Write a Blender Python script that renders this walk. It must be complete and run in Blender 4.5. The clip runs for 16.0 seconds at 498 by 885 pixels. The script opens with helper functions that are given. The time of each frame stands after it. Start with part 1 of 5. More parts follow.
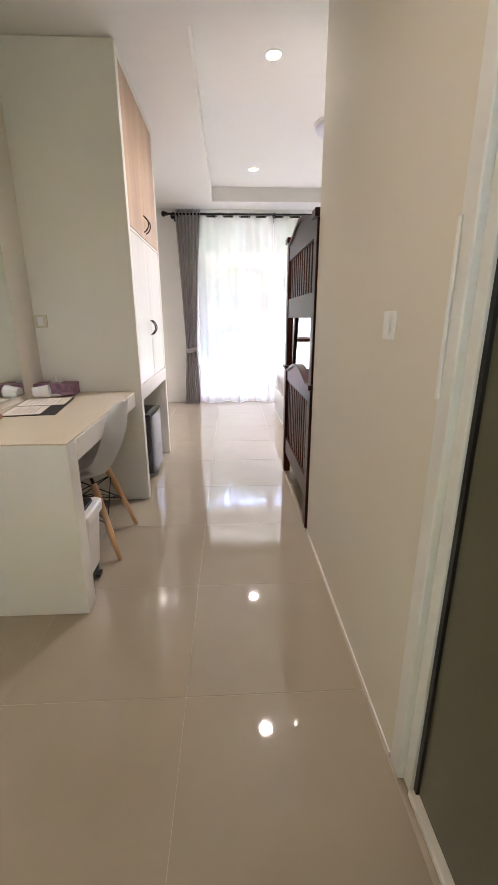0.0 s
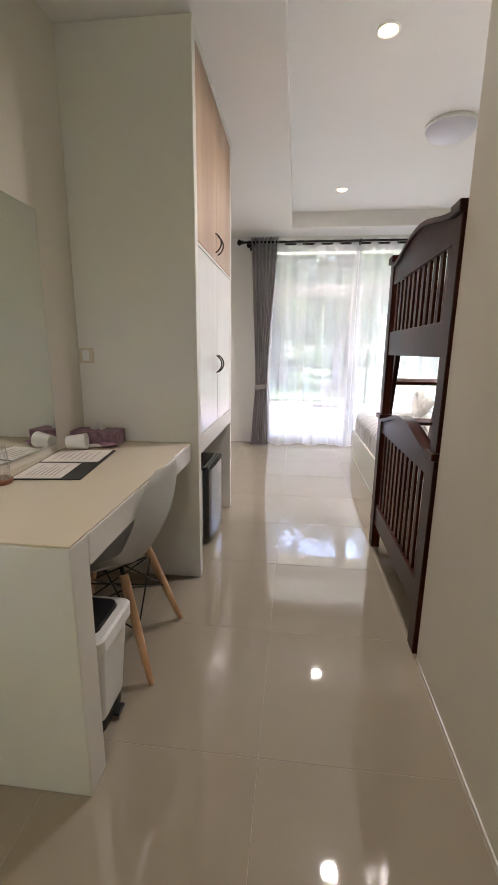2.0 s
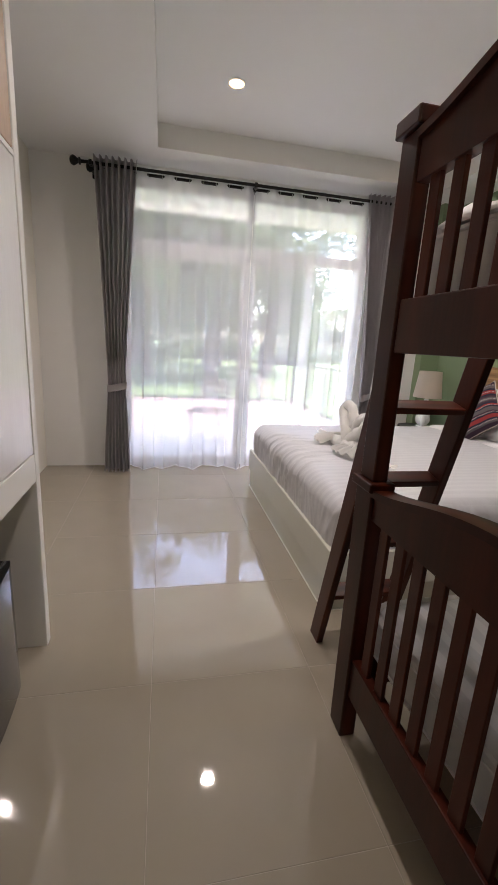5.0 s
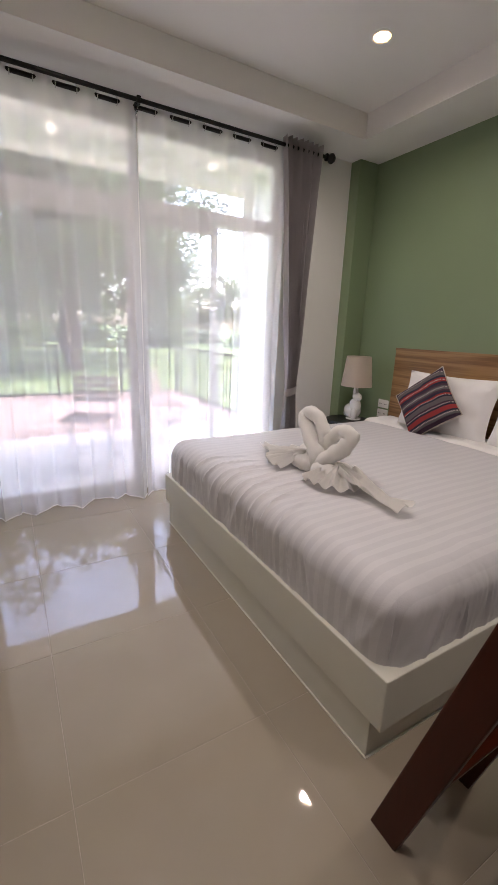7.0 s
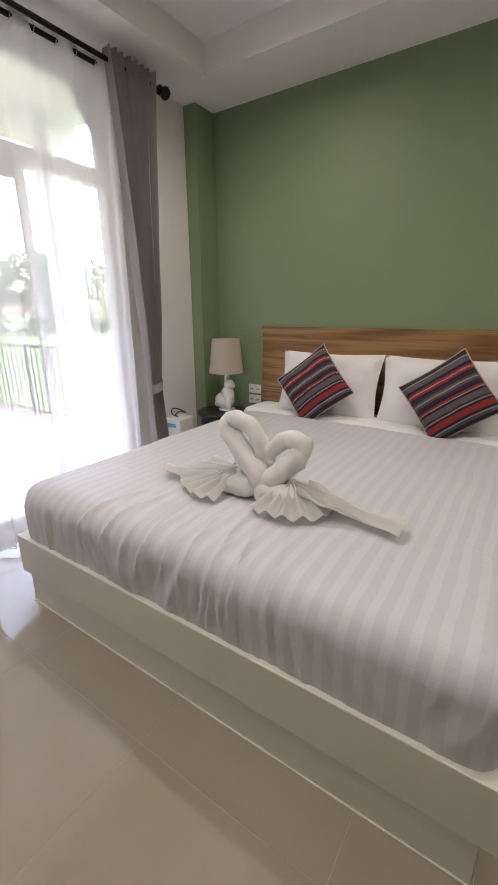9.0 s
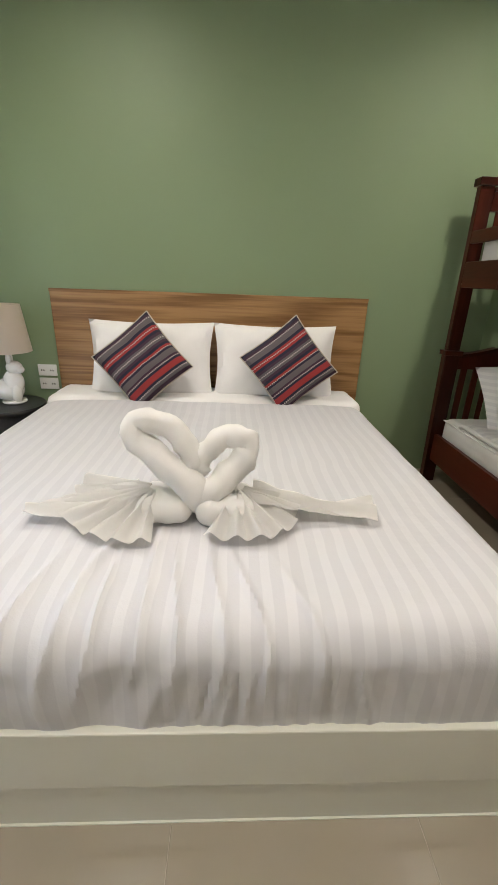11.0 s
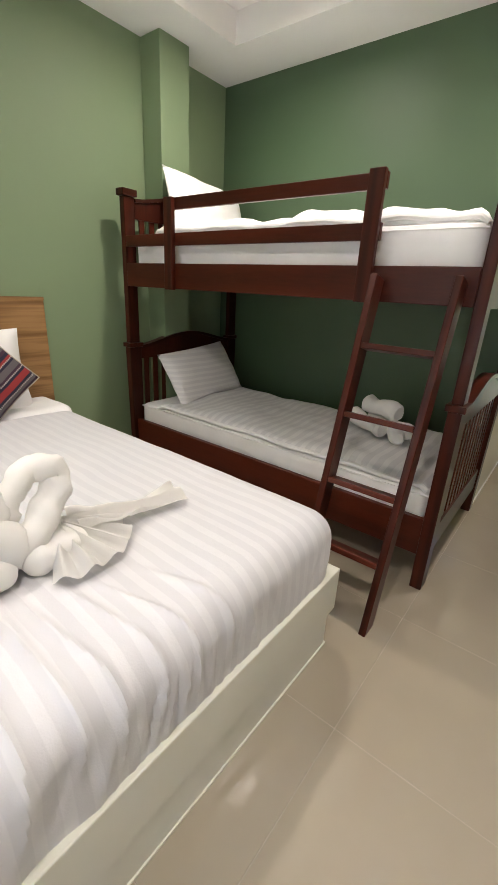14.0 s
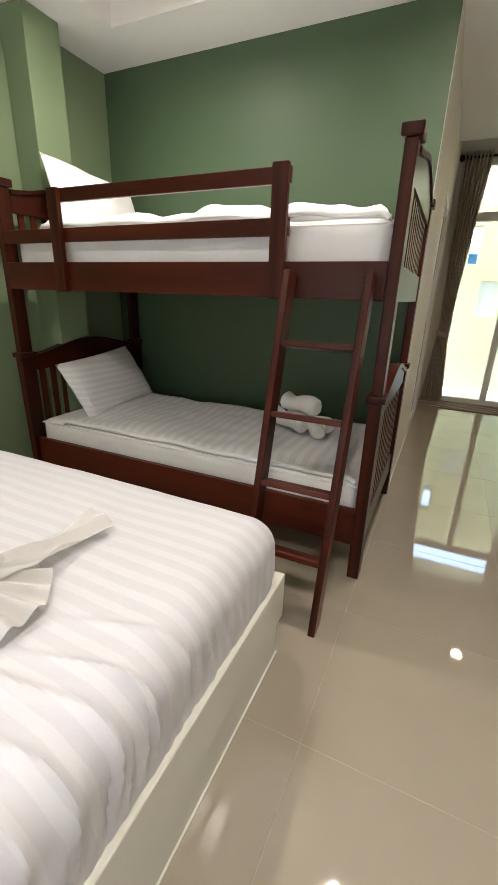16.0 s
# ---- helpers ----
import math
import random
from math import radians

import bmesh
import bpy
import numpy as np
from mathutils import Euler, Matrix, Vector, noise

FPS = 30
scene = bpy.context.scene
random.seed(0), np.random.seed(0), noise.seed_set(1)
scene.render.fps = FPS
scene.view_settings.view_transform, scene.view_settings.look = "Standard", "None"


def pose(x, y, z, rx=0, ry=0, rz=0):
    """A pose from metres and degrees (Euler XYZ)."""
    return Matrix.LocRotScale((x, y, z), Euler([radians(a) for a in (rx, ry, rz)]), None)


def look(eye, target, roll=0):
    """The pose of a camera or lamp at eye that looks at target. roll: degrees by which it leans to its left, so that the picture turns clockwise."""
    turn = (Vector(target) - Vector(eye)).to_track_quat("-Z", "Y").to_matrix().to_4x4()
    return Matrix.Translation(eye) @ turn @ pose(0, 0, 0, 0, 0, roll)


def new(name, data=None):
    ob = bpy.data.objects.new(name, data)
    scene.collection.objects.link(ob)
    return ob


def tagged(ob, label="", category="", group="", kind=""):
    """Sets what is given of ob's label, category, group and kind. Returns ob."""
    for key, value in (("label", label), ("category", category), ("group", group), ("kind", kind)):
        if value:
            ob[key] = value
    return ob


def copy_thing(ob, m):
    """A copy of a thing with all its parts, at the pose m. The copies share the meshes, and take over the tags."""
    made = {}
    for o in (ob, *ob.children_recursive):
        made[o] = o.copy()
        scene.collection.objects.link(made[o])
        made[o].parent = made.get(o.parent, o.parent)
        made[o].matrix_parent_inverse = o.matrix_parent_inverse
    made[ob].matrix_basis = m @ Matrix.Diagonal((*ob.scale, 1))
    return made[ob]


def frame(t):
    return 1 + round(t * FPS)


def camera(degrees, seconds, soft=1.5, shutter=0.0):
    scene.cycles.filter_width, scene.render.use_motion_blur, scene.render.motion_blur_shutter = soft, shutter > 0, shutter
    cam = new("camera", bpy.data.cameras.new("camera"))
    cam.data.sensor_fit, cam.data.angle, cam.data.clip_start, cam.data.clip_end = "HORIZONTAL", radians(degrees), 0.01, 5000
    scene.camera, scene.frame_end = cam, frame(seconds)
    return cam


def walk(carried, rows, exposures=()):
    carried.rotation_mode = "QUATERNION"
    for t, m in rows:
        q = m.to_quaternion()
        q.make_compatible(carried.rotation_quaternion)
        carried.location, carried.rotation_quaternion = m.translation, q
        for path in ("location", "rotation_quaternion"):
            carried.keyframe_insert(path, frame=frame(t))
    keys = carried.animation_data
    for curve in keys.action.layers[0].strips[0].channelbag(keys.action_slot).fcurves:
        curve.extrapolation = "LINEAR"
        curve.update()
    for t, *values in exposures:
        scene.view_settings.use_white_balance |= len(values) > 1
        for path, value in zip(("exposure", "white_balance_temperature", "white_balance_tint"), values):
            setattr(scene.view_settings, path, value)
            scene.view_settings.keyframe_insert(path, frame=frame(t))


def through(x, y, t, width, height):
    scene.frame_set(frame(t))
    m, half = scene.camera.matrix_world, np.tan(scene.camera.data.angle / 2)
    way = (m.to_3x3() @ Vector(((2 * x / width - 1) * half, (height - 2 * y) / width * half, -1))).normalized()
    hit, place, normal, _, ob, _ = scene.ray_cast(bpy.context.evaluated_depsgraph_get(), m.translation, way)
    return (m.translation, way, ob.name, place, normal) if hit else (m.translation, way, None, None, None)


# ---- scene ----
cam = camera(62.4, 16.0)
PATH = [
    (0, (-0.148, 0.941, 1.216), (-0.058, 2.852, 0.636), -0.2),
    (0.5, (-0.205, 1.014, 1.212), (-0.444, 2.922, 0.663), -0.7),
    (1, (-0.199, 1.159, 1.229), (-0.609, 3.063, 0.776), 1.6),
    (1.5, (-0.184, 1.328, 1.222), (-0.581, 3.228, 0.74), 2.9),
    (2, (-0.236, 1.593, 1.232), (-0.449, 3.534, 0.796), 0.6),
    (2.5, (-0.222, 1.861, 1.22), (-0.298, 3.807, 0.765), 1.9),
    (3, (-0.21, 2.135, 1.216), (-0.202, 4.081, 0.756), 3.9),
    (3.5, (-0.262, 2.393, 1.219), (-0.042, 4.318, 0.722), 0.5),
    (3.7, (-0.267, 2.487, 1.216), (-0.021, 4.412, 0.733), 0.7),
    (5.8, (-0.306, 3.552, 1.225), (0.369, 5.376, 0.755), 4.2),
    (6, (-0.33, 3.648, 1.242), (0.454, 5.423, 0.758), 3.7),
    (6.5, (-0.354, 3.886, 1.25), (0.591, 5.562, 0.704), 1.6),
    (7, (-0.34, 4.124, 1.241), (0.636, 5.787, 0.711), 2.1),
    (7.5, (-0.33, 4.333, 1.243), (0.911, 5.81, 0.716), 2.3),
    (8, (-0.334, 4.49, 1.256), (1.084, 5.78, 0.685), -0.2),
    (8.2, (-0.323, 4.546, 1.254), (1.12, 5.812, 0.693), -0.4),
    (10.3, (-0.181, 5.292, 1.207), (1.632, 5.751, 0.497), 1.9),
    (10.5, (-0.152, 5.338, 1.21), (1.688, 5.69, 0.508), 2.2),
    (11, (-0.115, 5.498, 1.209), (1.746, 5.406, 0.481), 2.1),
    (11.5, (-0.106, 5.627, 1.217), (1.674, 5.149, 0.442), 2.5),
    (12, (-0.022, 5.696, 1.216), (1.704, 5.023, 0.463), 2.0),
    (12.5, (0.033, 5.761, 1.224), (1.699, 4.913, 0.513), 1.9),
    (13, (0.039, 5.858, 1.239), (1.486, 4.681, 0.517), 2.5),
    (13.5, (0.02, 5.897, 1.238), (1.301, 4.54, 0.521), 3.0),
    (14, (0.001, 5.901, 1.241), (1.143, 4.416, 0.541), 3.1),
    (14.5, (-0.013, 5.894, 1.241), (1.01, 4.319, 0.554), 2.9),
    (15, (-0.019, 5.888, 1.24), (0.916, 4.258, 0.555), 2.8),
    (15.5, (0.021, 5.884, 1.228), (0.892, 4.22, 0.54), 2.7),
    (16, (0.105, 5.852, 1.227), (0.887, 4.141, 0.549), 1.8),
]
walk(cam, [(t, look(eye, target, roll)) for t, eye, target, roll in PATH],
     [(0, 5.35, 6050, 19), (1.5, 4.95, 6050, 17), (3.5, 4.75, 6000, 16), (6, 3.95, 6300, 20), (8.2, 3.9, 6350, 21), (10.3, 4.5, 6250, 9), (12, 4.6, 6300, 9), (14, 4.85, 6200, 11), (16, 4.85, 6200, 11)])
# ---------------------------------------------------------------- light
world = bpy.data.worlds.new("world")
scene.world = world
world.use_nodes = True
wn = world.node_tree
sky = wn.nodes.new("ShaderNodeTexSky")
sky.sky_type = "NISHITA"
sky.sun_disc = False
sky.sun_elevation = radians(60)
sky.sun_rotation = radians(80)
sky.air_density = 1.0
sky.dust_density = 4.0
sky.ozone_density = 1.0
wn.links.new(sky.outputs[0], wn.nodes["Background"].inputs[0])
wn.nodes["Background"].inputs[1].default_value = 0.122

sun = new("sun", bpy.data.lights.new("sun", "SUN"))
sun.data.energy = 0.5
sun.data.angle = radians(12)
sun.data.color = (1.0, 0.95, 0.88)
sun.matrix_world = look((17, 3, 30), (0, 0, 0))

# sky light in the opening of the terrace door
day = new("window_daylight", bpy.data.lights.new("window_daylight", "AREA"))
day.data.shape = "RECTANGLE"
day.data.size, day.data.size_y = 2.16, 2.40
day.data.energy = 0.2
day.data.color = (0.95, 0.97, 1.0)
day.matrix_world = look((0.47, 7.118, 1.24), (0.47, 0.0, 1.24))


# ---------------------------------------------------------------- materials
def nodes_of(name):
    m = bpy.data.materials.new(name)
    m.use_nodes = True
    return m, m.node_tree, m.node_tree.nodes["Principled BSDF"]


def add_noise(nt, scale, detail=4.0, stretch=None):
    tc = nt.nodes.new("ShaderNodeTexCoord")
    no = nt.nodes.new("ShaderNodeTexNoise")
    no.inputs["Scale"].default_value = scale
    no.inputs["Detail"].default_value = detail
    if stretch:
        mp = nt.nodes.new("ShaderNodeMapping")
        mp.inputs["Scale"].default_value = stretch
        nt.links.new(tc.outputs["Object"], mp.inputs[0])
        nt.links.new(mp.outputs[0], no.inputs["Vector"])
    else:
        nt.links.new(tc.outputs["Object"], no.inputs["Vector"])
    return no


def ramp(nt, source, stops):
    r = nt.nodes.new("ShaderNodeValToRGB")
    el = r.color_ramp.elements
    while len(el) < len(stops):
        el.new(0.5)
    for e, (p, c) in zip(el, stops):
        e.position, e.color = p, (*c, 1)
    nt.links.new(source, r.inputs[0])
    return r


def shade(c, k):
    return tuple(min(1.0, v * k) for v in c)


def mat(name, base, rough=0.5, metal=0.0, var=0.06, scale=3.0, bump=0.04, fine=120.0, coat=0.0, stretch=None, sheen=0.0, wear=0.1):
    """Plain procedural surface: two scales of variation, uneven gloss and fine relief."""
    m, nt, p = nodes_of(name)
    a = add_noise(nt, scale, 5, stretch)
    r = ramp(nt, a.outputs["Fac"], [(0.3, shade(base, 1 - var)), (0.7, shade(base, 1 + var))])
    nt.links.new(r.outputs[0], p.inputs["Base Color"])
    b = add_noise(nt, fine, 3, stretch)
    bp = nt.nodes.new("ShaderNodeBump")
    bp.inputs["Strength"].default_value = bump
    bp.inputs["Distance"].default_value = 0.002
    nt.links.new(b.outputs["Fac"], bp.inputs["Height"])
    nt.links.new(bp.outputs[0], p.inputs["Normal"])
    rr = nt.nodes.new("ShaderNodeMapRange")
    rr.inputs["To Min"].default_value = max(0.02, rough * (1 - wear))
    rr.inputs["To Max"].default_value = min(1.0, rough * (1 + wear))
    nt.links.new(a.outputs["Fac"], rr.inputs["Value"])
    nt.links.new(rr.outputs[0], p.inputs["Roughness"])
    p.inputs["Metallic"].default_value = metal
    p.inputs["Coat Weight"].default_value = coat
    p.inputs["Coat Roughness"].default_value = 0.08
    p.inputs["Sheen Weight"].default_value = sheen
    return m


def wood_mat(name, dark, light, axis, rough=0.35, scale=2.2, coat=0.1, bands=9.0, distort=5.0, gloss=0.5):
    """Wood with long grain along one axis (0 x, 1 y, 2 z)."""
    m, nt, p = nodes_of(name)
    st = [1.0, 1.0, 1.0]
    st[axis] = 0.12
    tc = nt.nodes.new("ShaderNodeTexCoord")
    mp = nt.nodes.new("ShaderNodeMapping")
    mp.inputs["Scale"].default_value = st
    nt.links.new(tc.outputs["Object"], mp.inputs[0])
    w = nt.nodes.new("ShaderNodeTexWave")
    w.wave_type = "BANDS"
    w.bands_direction = ("Y", "Z", "X")[axis]
    w.inputs["Scale"].default_value = bands
    w.inputs["Distortion"].default_value = distort
    w.inputs["Detail"].default_value = 3
    w.inputs["Detail Scale"].default_value = 1.2
    nt.links.new(mp.outputs[0], w.inputs["Vector"])
    f = add_noise(nt, 90.0, 4, tuple(st))
    mx = nt.nodes.new("ShaderNodeMath")
    mx.operation = "MULTIPLY_ADD"
    mx.inputs[1].default_value = 0.45
    nt.links.new(f.outputs["Fac"], mx.inputs[0])
    half = nt.nodes.new("ShaderNodeMath")
    half.operation = "MULTIPLY"
    half.inputs[1].default_value = 0.55
    nt.links.new(w.outputs["Fac"], half.inputs[0])
    nt.links.new(half.outputs[0], mx.inputs[2])
    r = ramp(nt, mx.outputs[0], [(0.15, dark), (0.75, light)])
    nt.links.new(r.outputs[0], p.inputs["Base Color"])
    bp = nt.nodes.new("ShaderNodeBump")
    bp.inputs["Strength"].default_value = 0.12
    bp.inputs["Distance"].default_value = 0.001
    nt.links.new(f.outputs["Fac"], bp.inputs["Height"])
    nt.links.new(bp.outputs[0], p.inputs["Normal"])
    p.inputs["Roughness"].default_value = rough
    p.inputs["Specular IOR Level"].default_value = gloss
    p.inputs["Coat Weight"].default_value = coat
    p.inputs["Coat Roughness"].default_value = 0.15
    return m


def oak_mat(name, dark, light):
    """Oak veneer laid lengthwise along y, with cathedral figure and open pores."""
    m, nt, p = nodes_of(name)
    big = add_noise(nt, 1.0, 1.5, (1.0, 0.28, 4.2))
    rings = nt.nodes.new("ShaderNodeMath")
    rings.operation = "MULTIPLY"
    rings.inputs[1].default_value = 80.0
    nt.links.new(big.outputs["Fac"], rings.inputs[0])
    si = nt.nodes.new("ShaderNodeMath")
    si.operation = "SINE"
    nt.links.new(rings.outputs[0], si.inputs[0])
    fine = add_noise(nt, 60.0, 4, (1.0, 0.05, 1.6))
    mx = nt.nodes.new("ShaderNodeMath")
    mx.operation = "MULTIPLY_ADD"
    mx.inputs[1].default_value = 0.22
    nt.links.new(si.outputs[0], mx.inputs[0])
    nt.links.new(fine.outputs["Fac"], mx.inputs[2])
    r = ramp(nt, mx.outputs[0], [(0.22, dark), (0.7, light)])
    nt.links.new(r.outputs[0], p.inputs["Base Color"])
    bp = nt.nodes.new("ShaderNodeBump")
    bp.inputs["Strength"].default_value = 0.15
    bp.inputs["Distance"].default_value = 0.001
    nt.links.new(fine.outputs["Fac"], bp.inputs["Height"])
    nt.links.new(bp.outputs[0], p.inputs["Normal"])
    p.inputs["Roughness"].default_value = 0.42
    p.inputs["Coat Weight"].default_value = 0.1
    p.inputs["Coat Roughness"].default_value = 0.15
    return m


def stripe_mat(name, base, other, axis, pitch, rough=0.7, creases=0.5, sway=0.03):
    """Satin-stripe cotton: stripes along the bed, with creases."""
    m, nt, p = nodes_of(name)
    tc = nt.nodes.new("ShaderNodeTexCoord")
    sp = nt.nodes.new("ShaderNodeSeparateXYZ")
    wob = add_noise(nt, 4.0, 2)
    nt.links.new(tc.outputs["Object"], sp.inputs[0])
    ad = nt.nodes.new("ShaderNodeMath")
    ad.operation = "MULTIPLY_ADD"
    ad.inputs[1].default_value = sway
    nt.links.new(wob.outputs["Fac"], ad.inputs[0])
    nt.links.new(sp.outputs[axis], ad.inputs[2])
    mu = nt.nodes.new("ShaderNodeMath")
    mu.operation = "MULTIPLY"
    mu.inputs[1].default_value = 2 * math.pi / pitch
    nt.links.new(ad.outputs[0], mu.inputs[0])
    si = nt.nodes.new("ShaderNodeMath")
    si.operation = "SINE"
    nt.links.new(mu.outputs[0], si.inputs[0])
    r = ramp(nt, si.outputs[0], [(0.0, other), (0.28, base)])
    r.color_ramp.elements[0].position = 0.02
    nt.links.new(r.outputs[0], p.inputs["Base Color"])
    rr = nt.nodes.new("ShaderNodeMapRange")
    rr.inputs["To Min"].default_value = rough * 0.7
    rr.inputs["To Max"].default_value = rough
    nt.links.new(si.outputs[0], rr.inputs["Value"])
    nt.links.new(rr.outputs[0], p.inputs["Roughness"])
    n1 = add_noise(nt, 9.0, 5)
    n2 = add_noise(nt, 300.0, 2)
    mx = nt.nodes.new("ShaderNodeMath")
    mx.operation = "MULTIPLY_ADD"
    mx.inputs[1].default_value = 0.06
    nt.links.new(n2.outputs["Fac"], mx.inputs[0])
    nt.links.new(n1.outputs["Fac"], mx.inputs[2])
    bp = nt.nodes.new("ShaderNodeBump")
    bp.inputs["Strength"].default_value = creases
    bp.inputs["Distance"].default_value = 0.012
    nt.links.new(mx.outputs[0], bp.inputs["Height"])
    nt.links.new(bp.outputs[0], p.inputs["Normal"])
    p.inputs["Sheen Weight"].default_value = 0.15
    return m


def fabric_mat(name, base, rough=0.9, bump=0.4, fine=420.0, sheen=0.2, through=0.0, clear=0.0, var=0.05):
    """Cloth; through: share that lets light diffuse through it, clear: open share of a sheer weave."""
    m = mat(name, base, rough, var=var, scale=5, bump=bump, fine=fine, sheen=sheen)
    nt = m.node_tree
    out = nt.nodes["Material Output"]
    last = nt.nodes["Principled BSDF"].outputs[0]
    if through:
        tr = nt.nodes.new("ShaderNodeBsdfTranslucent")
        tr.inputs[0].default_value = (*base, 1)
        mi = nt.nodes.new("ShaderNodeMixShader")
        mi.inputs[0].default_value = through
        nt.links.new(last, mi.inputs[1])
        nt.links.new(tr.outputs[0], mi.inputs[2])
        last = mi.outputs[0]
    if clear:
        tp = nt.nodes.new("ShaderNodeBsdfTransparent")
        mi = nt.nodes.new("ShaderNodeMixShader")
        mi.inputs[0].default_value = clear
        nt.links.new(last, mi.inputs[1])
        nt.links.new(tp.outputs[0], mi.inputs[2])
        last = mi.outputs[0]
    nt.links.new(last, out.inputs[0])
    return m


def glow_mat(name, colour, strength):
    m, nt, p = nodes_of(name)
    p.inputs["Base Color"].default_value = (0.8, 0.8, 0.8, 1)
    p.inputs["Emission Color"].default_value = (*colour, 1)
    p.inputs["Emission Strength"].default_value = strength
    return m


def glass_mat(name, tint=(1, 1, 1), rough=0.0, clear=0.93, curved=False):
    """Thin pane: see-through with a mirror gloss; curved walls gain gloss towards their rims."""
    m, nt, p = nodes_of(name)
    out = nt.nodes["Material Output"]
    tp = nt.nodes.new("ShaderNodeBsdfTransparent")
    tp.inputs[0].default_value = (*shade(tint, clear), 1)
    gl = nt.nodes.new("ShaderNodeBsdfGlossy")
    gl.inputs["Roughness"].default_value = max(rough, 0.01)
    fr = nt.nodes.new("ShaderNodeFresnel")
    fr.inputs["IOR"].default_value = 1.5
    mi = nt.nodes.new("ShaderNodeMixShader")
    if curved:
        lw = nt.nodes.new("ShaderNodeLayerWeight")
        lw.inputs["Blend"].default_value = 0.25
        nt.links.new(lw.outputs["Facing"], mi.inputs[0])
    else:
        nt.links.new(fr.outputs[0], mi.inputs[0])
    nt.links.new(tp.outputs[0], mi.inputs[1])
    nt.links.new(gl.outputs[0], mi.inputs[2])
    nt.links.new(mi.outputs[0], out.inputs[0])
    return m


def tile_mat(name, base, rough):
    """Polished porcelain; tiles differ a little from one another."""
    m, nt, p = nodes_of(name)
    oi = nt.nodes.new("ShaderNodeObjectInfo")
    a = add_noise(nt, 5.0, 6)
    ad = nt.nodes.new("ShaderNodeMath")
    ad.operation = "MULTIPLY_ADD"
    ad.inputs[1].default_value = 0.35
    nt.links.new(oi.outputs["Random"], ad.inputs[0])
    nt.links.new(a.outputs["Fac"], ad.inputs[2])
    r = ramp(nt, ad.outputs[0], [(0.3, shade(base, 0.95)), (1.0, shade(base, 1.04))])
    nt.links.new(r.outputs[0], p.inputs["Base Color"])
    p.inputs["Roughness"].default_value = rough
    p.inputs["IOR"].default_value = 1.85
    b = add_noise(nt, 3.0, 2)
    bp = nt.nodes.new("ShaderNodeBump")
    bp.inputs["Strength"].default_value = 0.004
    bp.inputs["Distance"].default_value = 0.004
    nt.links.new(b.outputs["Fac"], bp.inputs["Height"])
    nt.links.new(bp.outputs[0], p.inputs["Normal"])
    return m


def kilim_mat(name):
    """Woven cushion cover: narrow bands in navy, grey and red with dotted lines."""
    m, nt, p = nodes_of(name)
    tc = nt.nodes.new("ShaderNodeTexCoord")
    sp = nt.nodes.new("ShaderNodeSeparateXYZ")
    nt.links.new(tc.outputs["UV"], sp.inputs[0])
    navy, grey, red, plum, pale = (0.018, 0.016, 0.035), (0.10, 0.092, 0.095), (0.27, 0.028, 0.028), (0.045, 0.022, 0.04), (0.45, 0.40, 0.38)
    bands = [navy, plum, grey, grey, navy, red, red, navy, plum, grey, grey, plum, navy, red, navy, grey, grey, plum, navy, red, red, navy, grey, plum]
    r = nt.nodes.new("ShaderNodeValToRGB")
    r.color_ramp.interpolation = "CONSTANT"
    el = r.color_ramp.elements
    while len(el) < len(bands):
        el.new(0.5)
    for i, c in enumerate(bands):
        el[i].position, el[i].color = i / len(bands), (*c, 1)
    nt.links.new(sp.outputs[1], r.inputs[0])
    # dotted pale threads in the middle of every fourth band
    bx = nt.nodes.new("ShaderNodeMath")
    bx.operation = "FRACT"
    k = nt.nodes.new("ShaderNodeMath")
    k.operation = "MULTIPLY"
    k.inputs[1].default_value = 34
    nt.links.new(sp.outputs[0], k.inputs[0])
    nt.links.new(k.outputs[0], bx.inputs[0])
    gx = nt.nodes.new("ShaderNodeMath")
    gx.operation = "GREATER_THAN"
    gx.inputs[1].default_value = 0.45
    nt.links.new(bx.outputs[0], gx.inputs[0])
    k2 = nt.nodes.new("ShaderNodeMath")
    k2.operation = "MULTIPLY"
    k2.inputs[1].default_value = 6.0
    nt.links.new(sp.outputs[1], k2.inputs[0])
    f2 = nt.nodes.new("ShaderNodeMath")
    f2.operation = "FRACT"
    nt.links.new(k2.outputs[0], f2.inputs[0])
    c2 = nt.nodes.new("ShaderNodeMath")
    c2.operation = "COMPARE"
    c2.inputs[1].default_value = 0.5
    c2.inputs[2].default_value = 0.055
    nt.links.new(f2.outputs[0], c2.inputs[0])
    an = nt.nodes.new("ShaderNodeMath")
    an.operation = "MULTIPLY"
    nt.links.new(gx.outputs[0], an.inputs[0])
    nt.links.new(c2.outputs[0], an.inputs[1])
    mx = nt.nodes.new("ShaderNodeMix")
    mx.data_type = "RGBA"
    nt.links.new(an.outputs[0], mx.inputs["Factor"])
    nt.links.new(r.outputs[0], mx.inputs["A"])
    mx.inputs["B"].default_value = (*pale, 1)
    nt.links.new(mx.outputs["Result"], p.inputs["Base Color"])
    p.inputs["Roughness"].default_value = 0.95
    b = add_noise(nt, 350.0, 2)
    bp = nt.nodes.new("ShaderNodeBump")
    bp.inputs["Strength"].default_value = 0.6
    bp.inputs["Distance"].default_value = 0.002
    nt.links.new(b.outputs["Fac"], bp.inputs["Height"])
    nt.links.new(bp.outputs[0], p.inputs["Normal"])
    return m


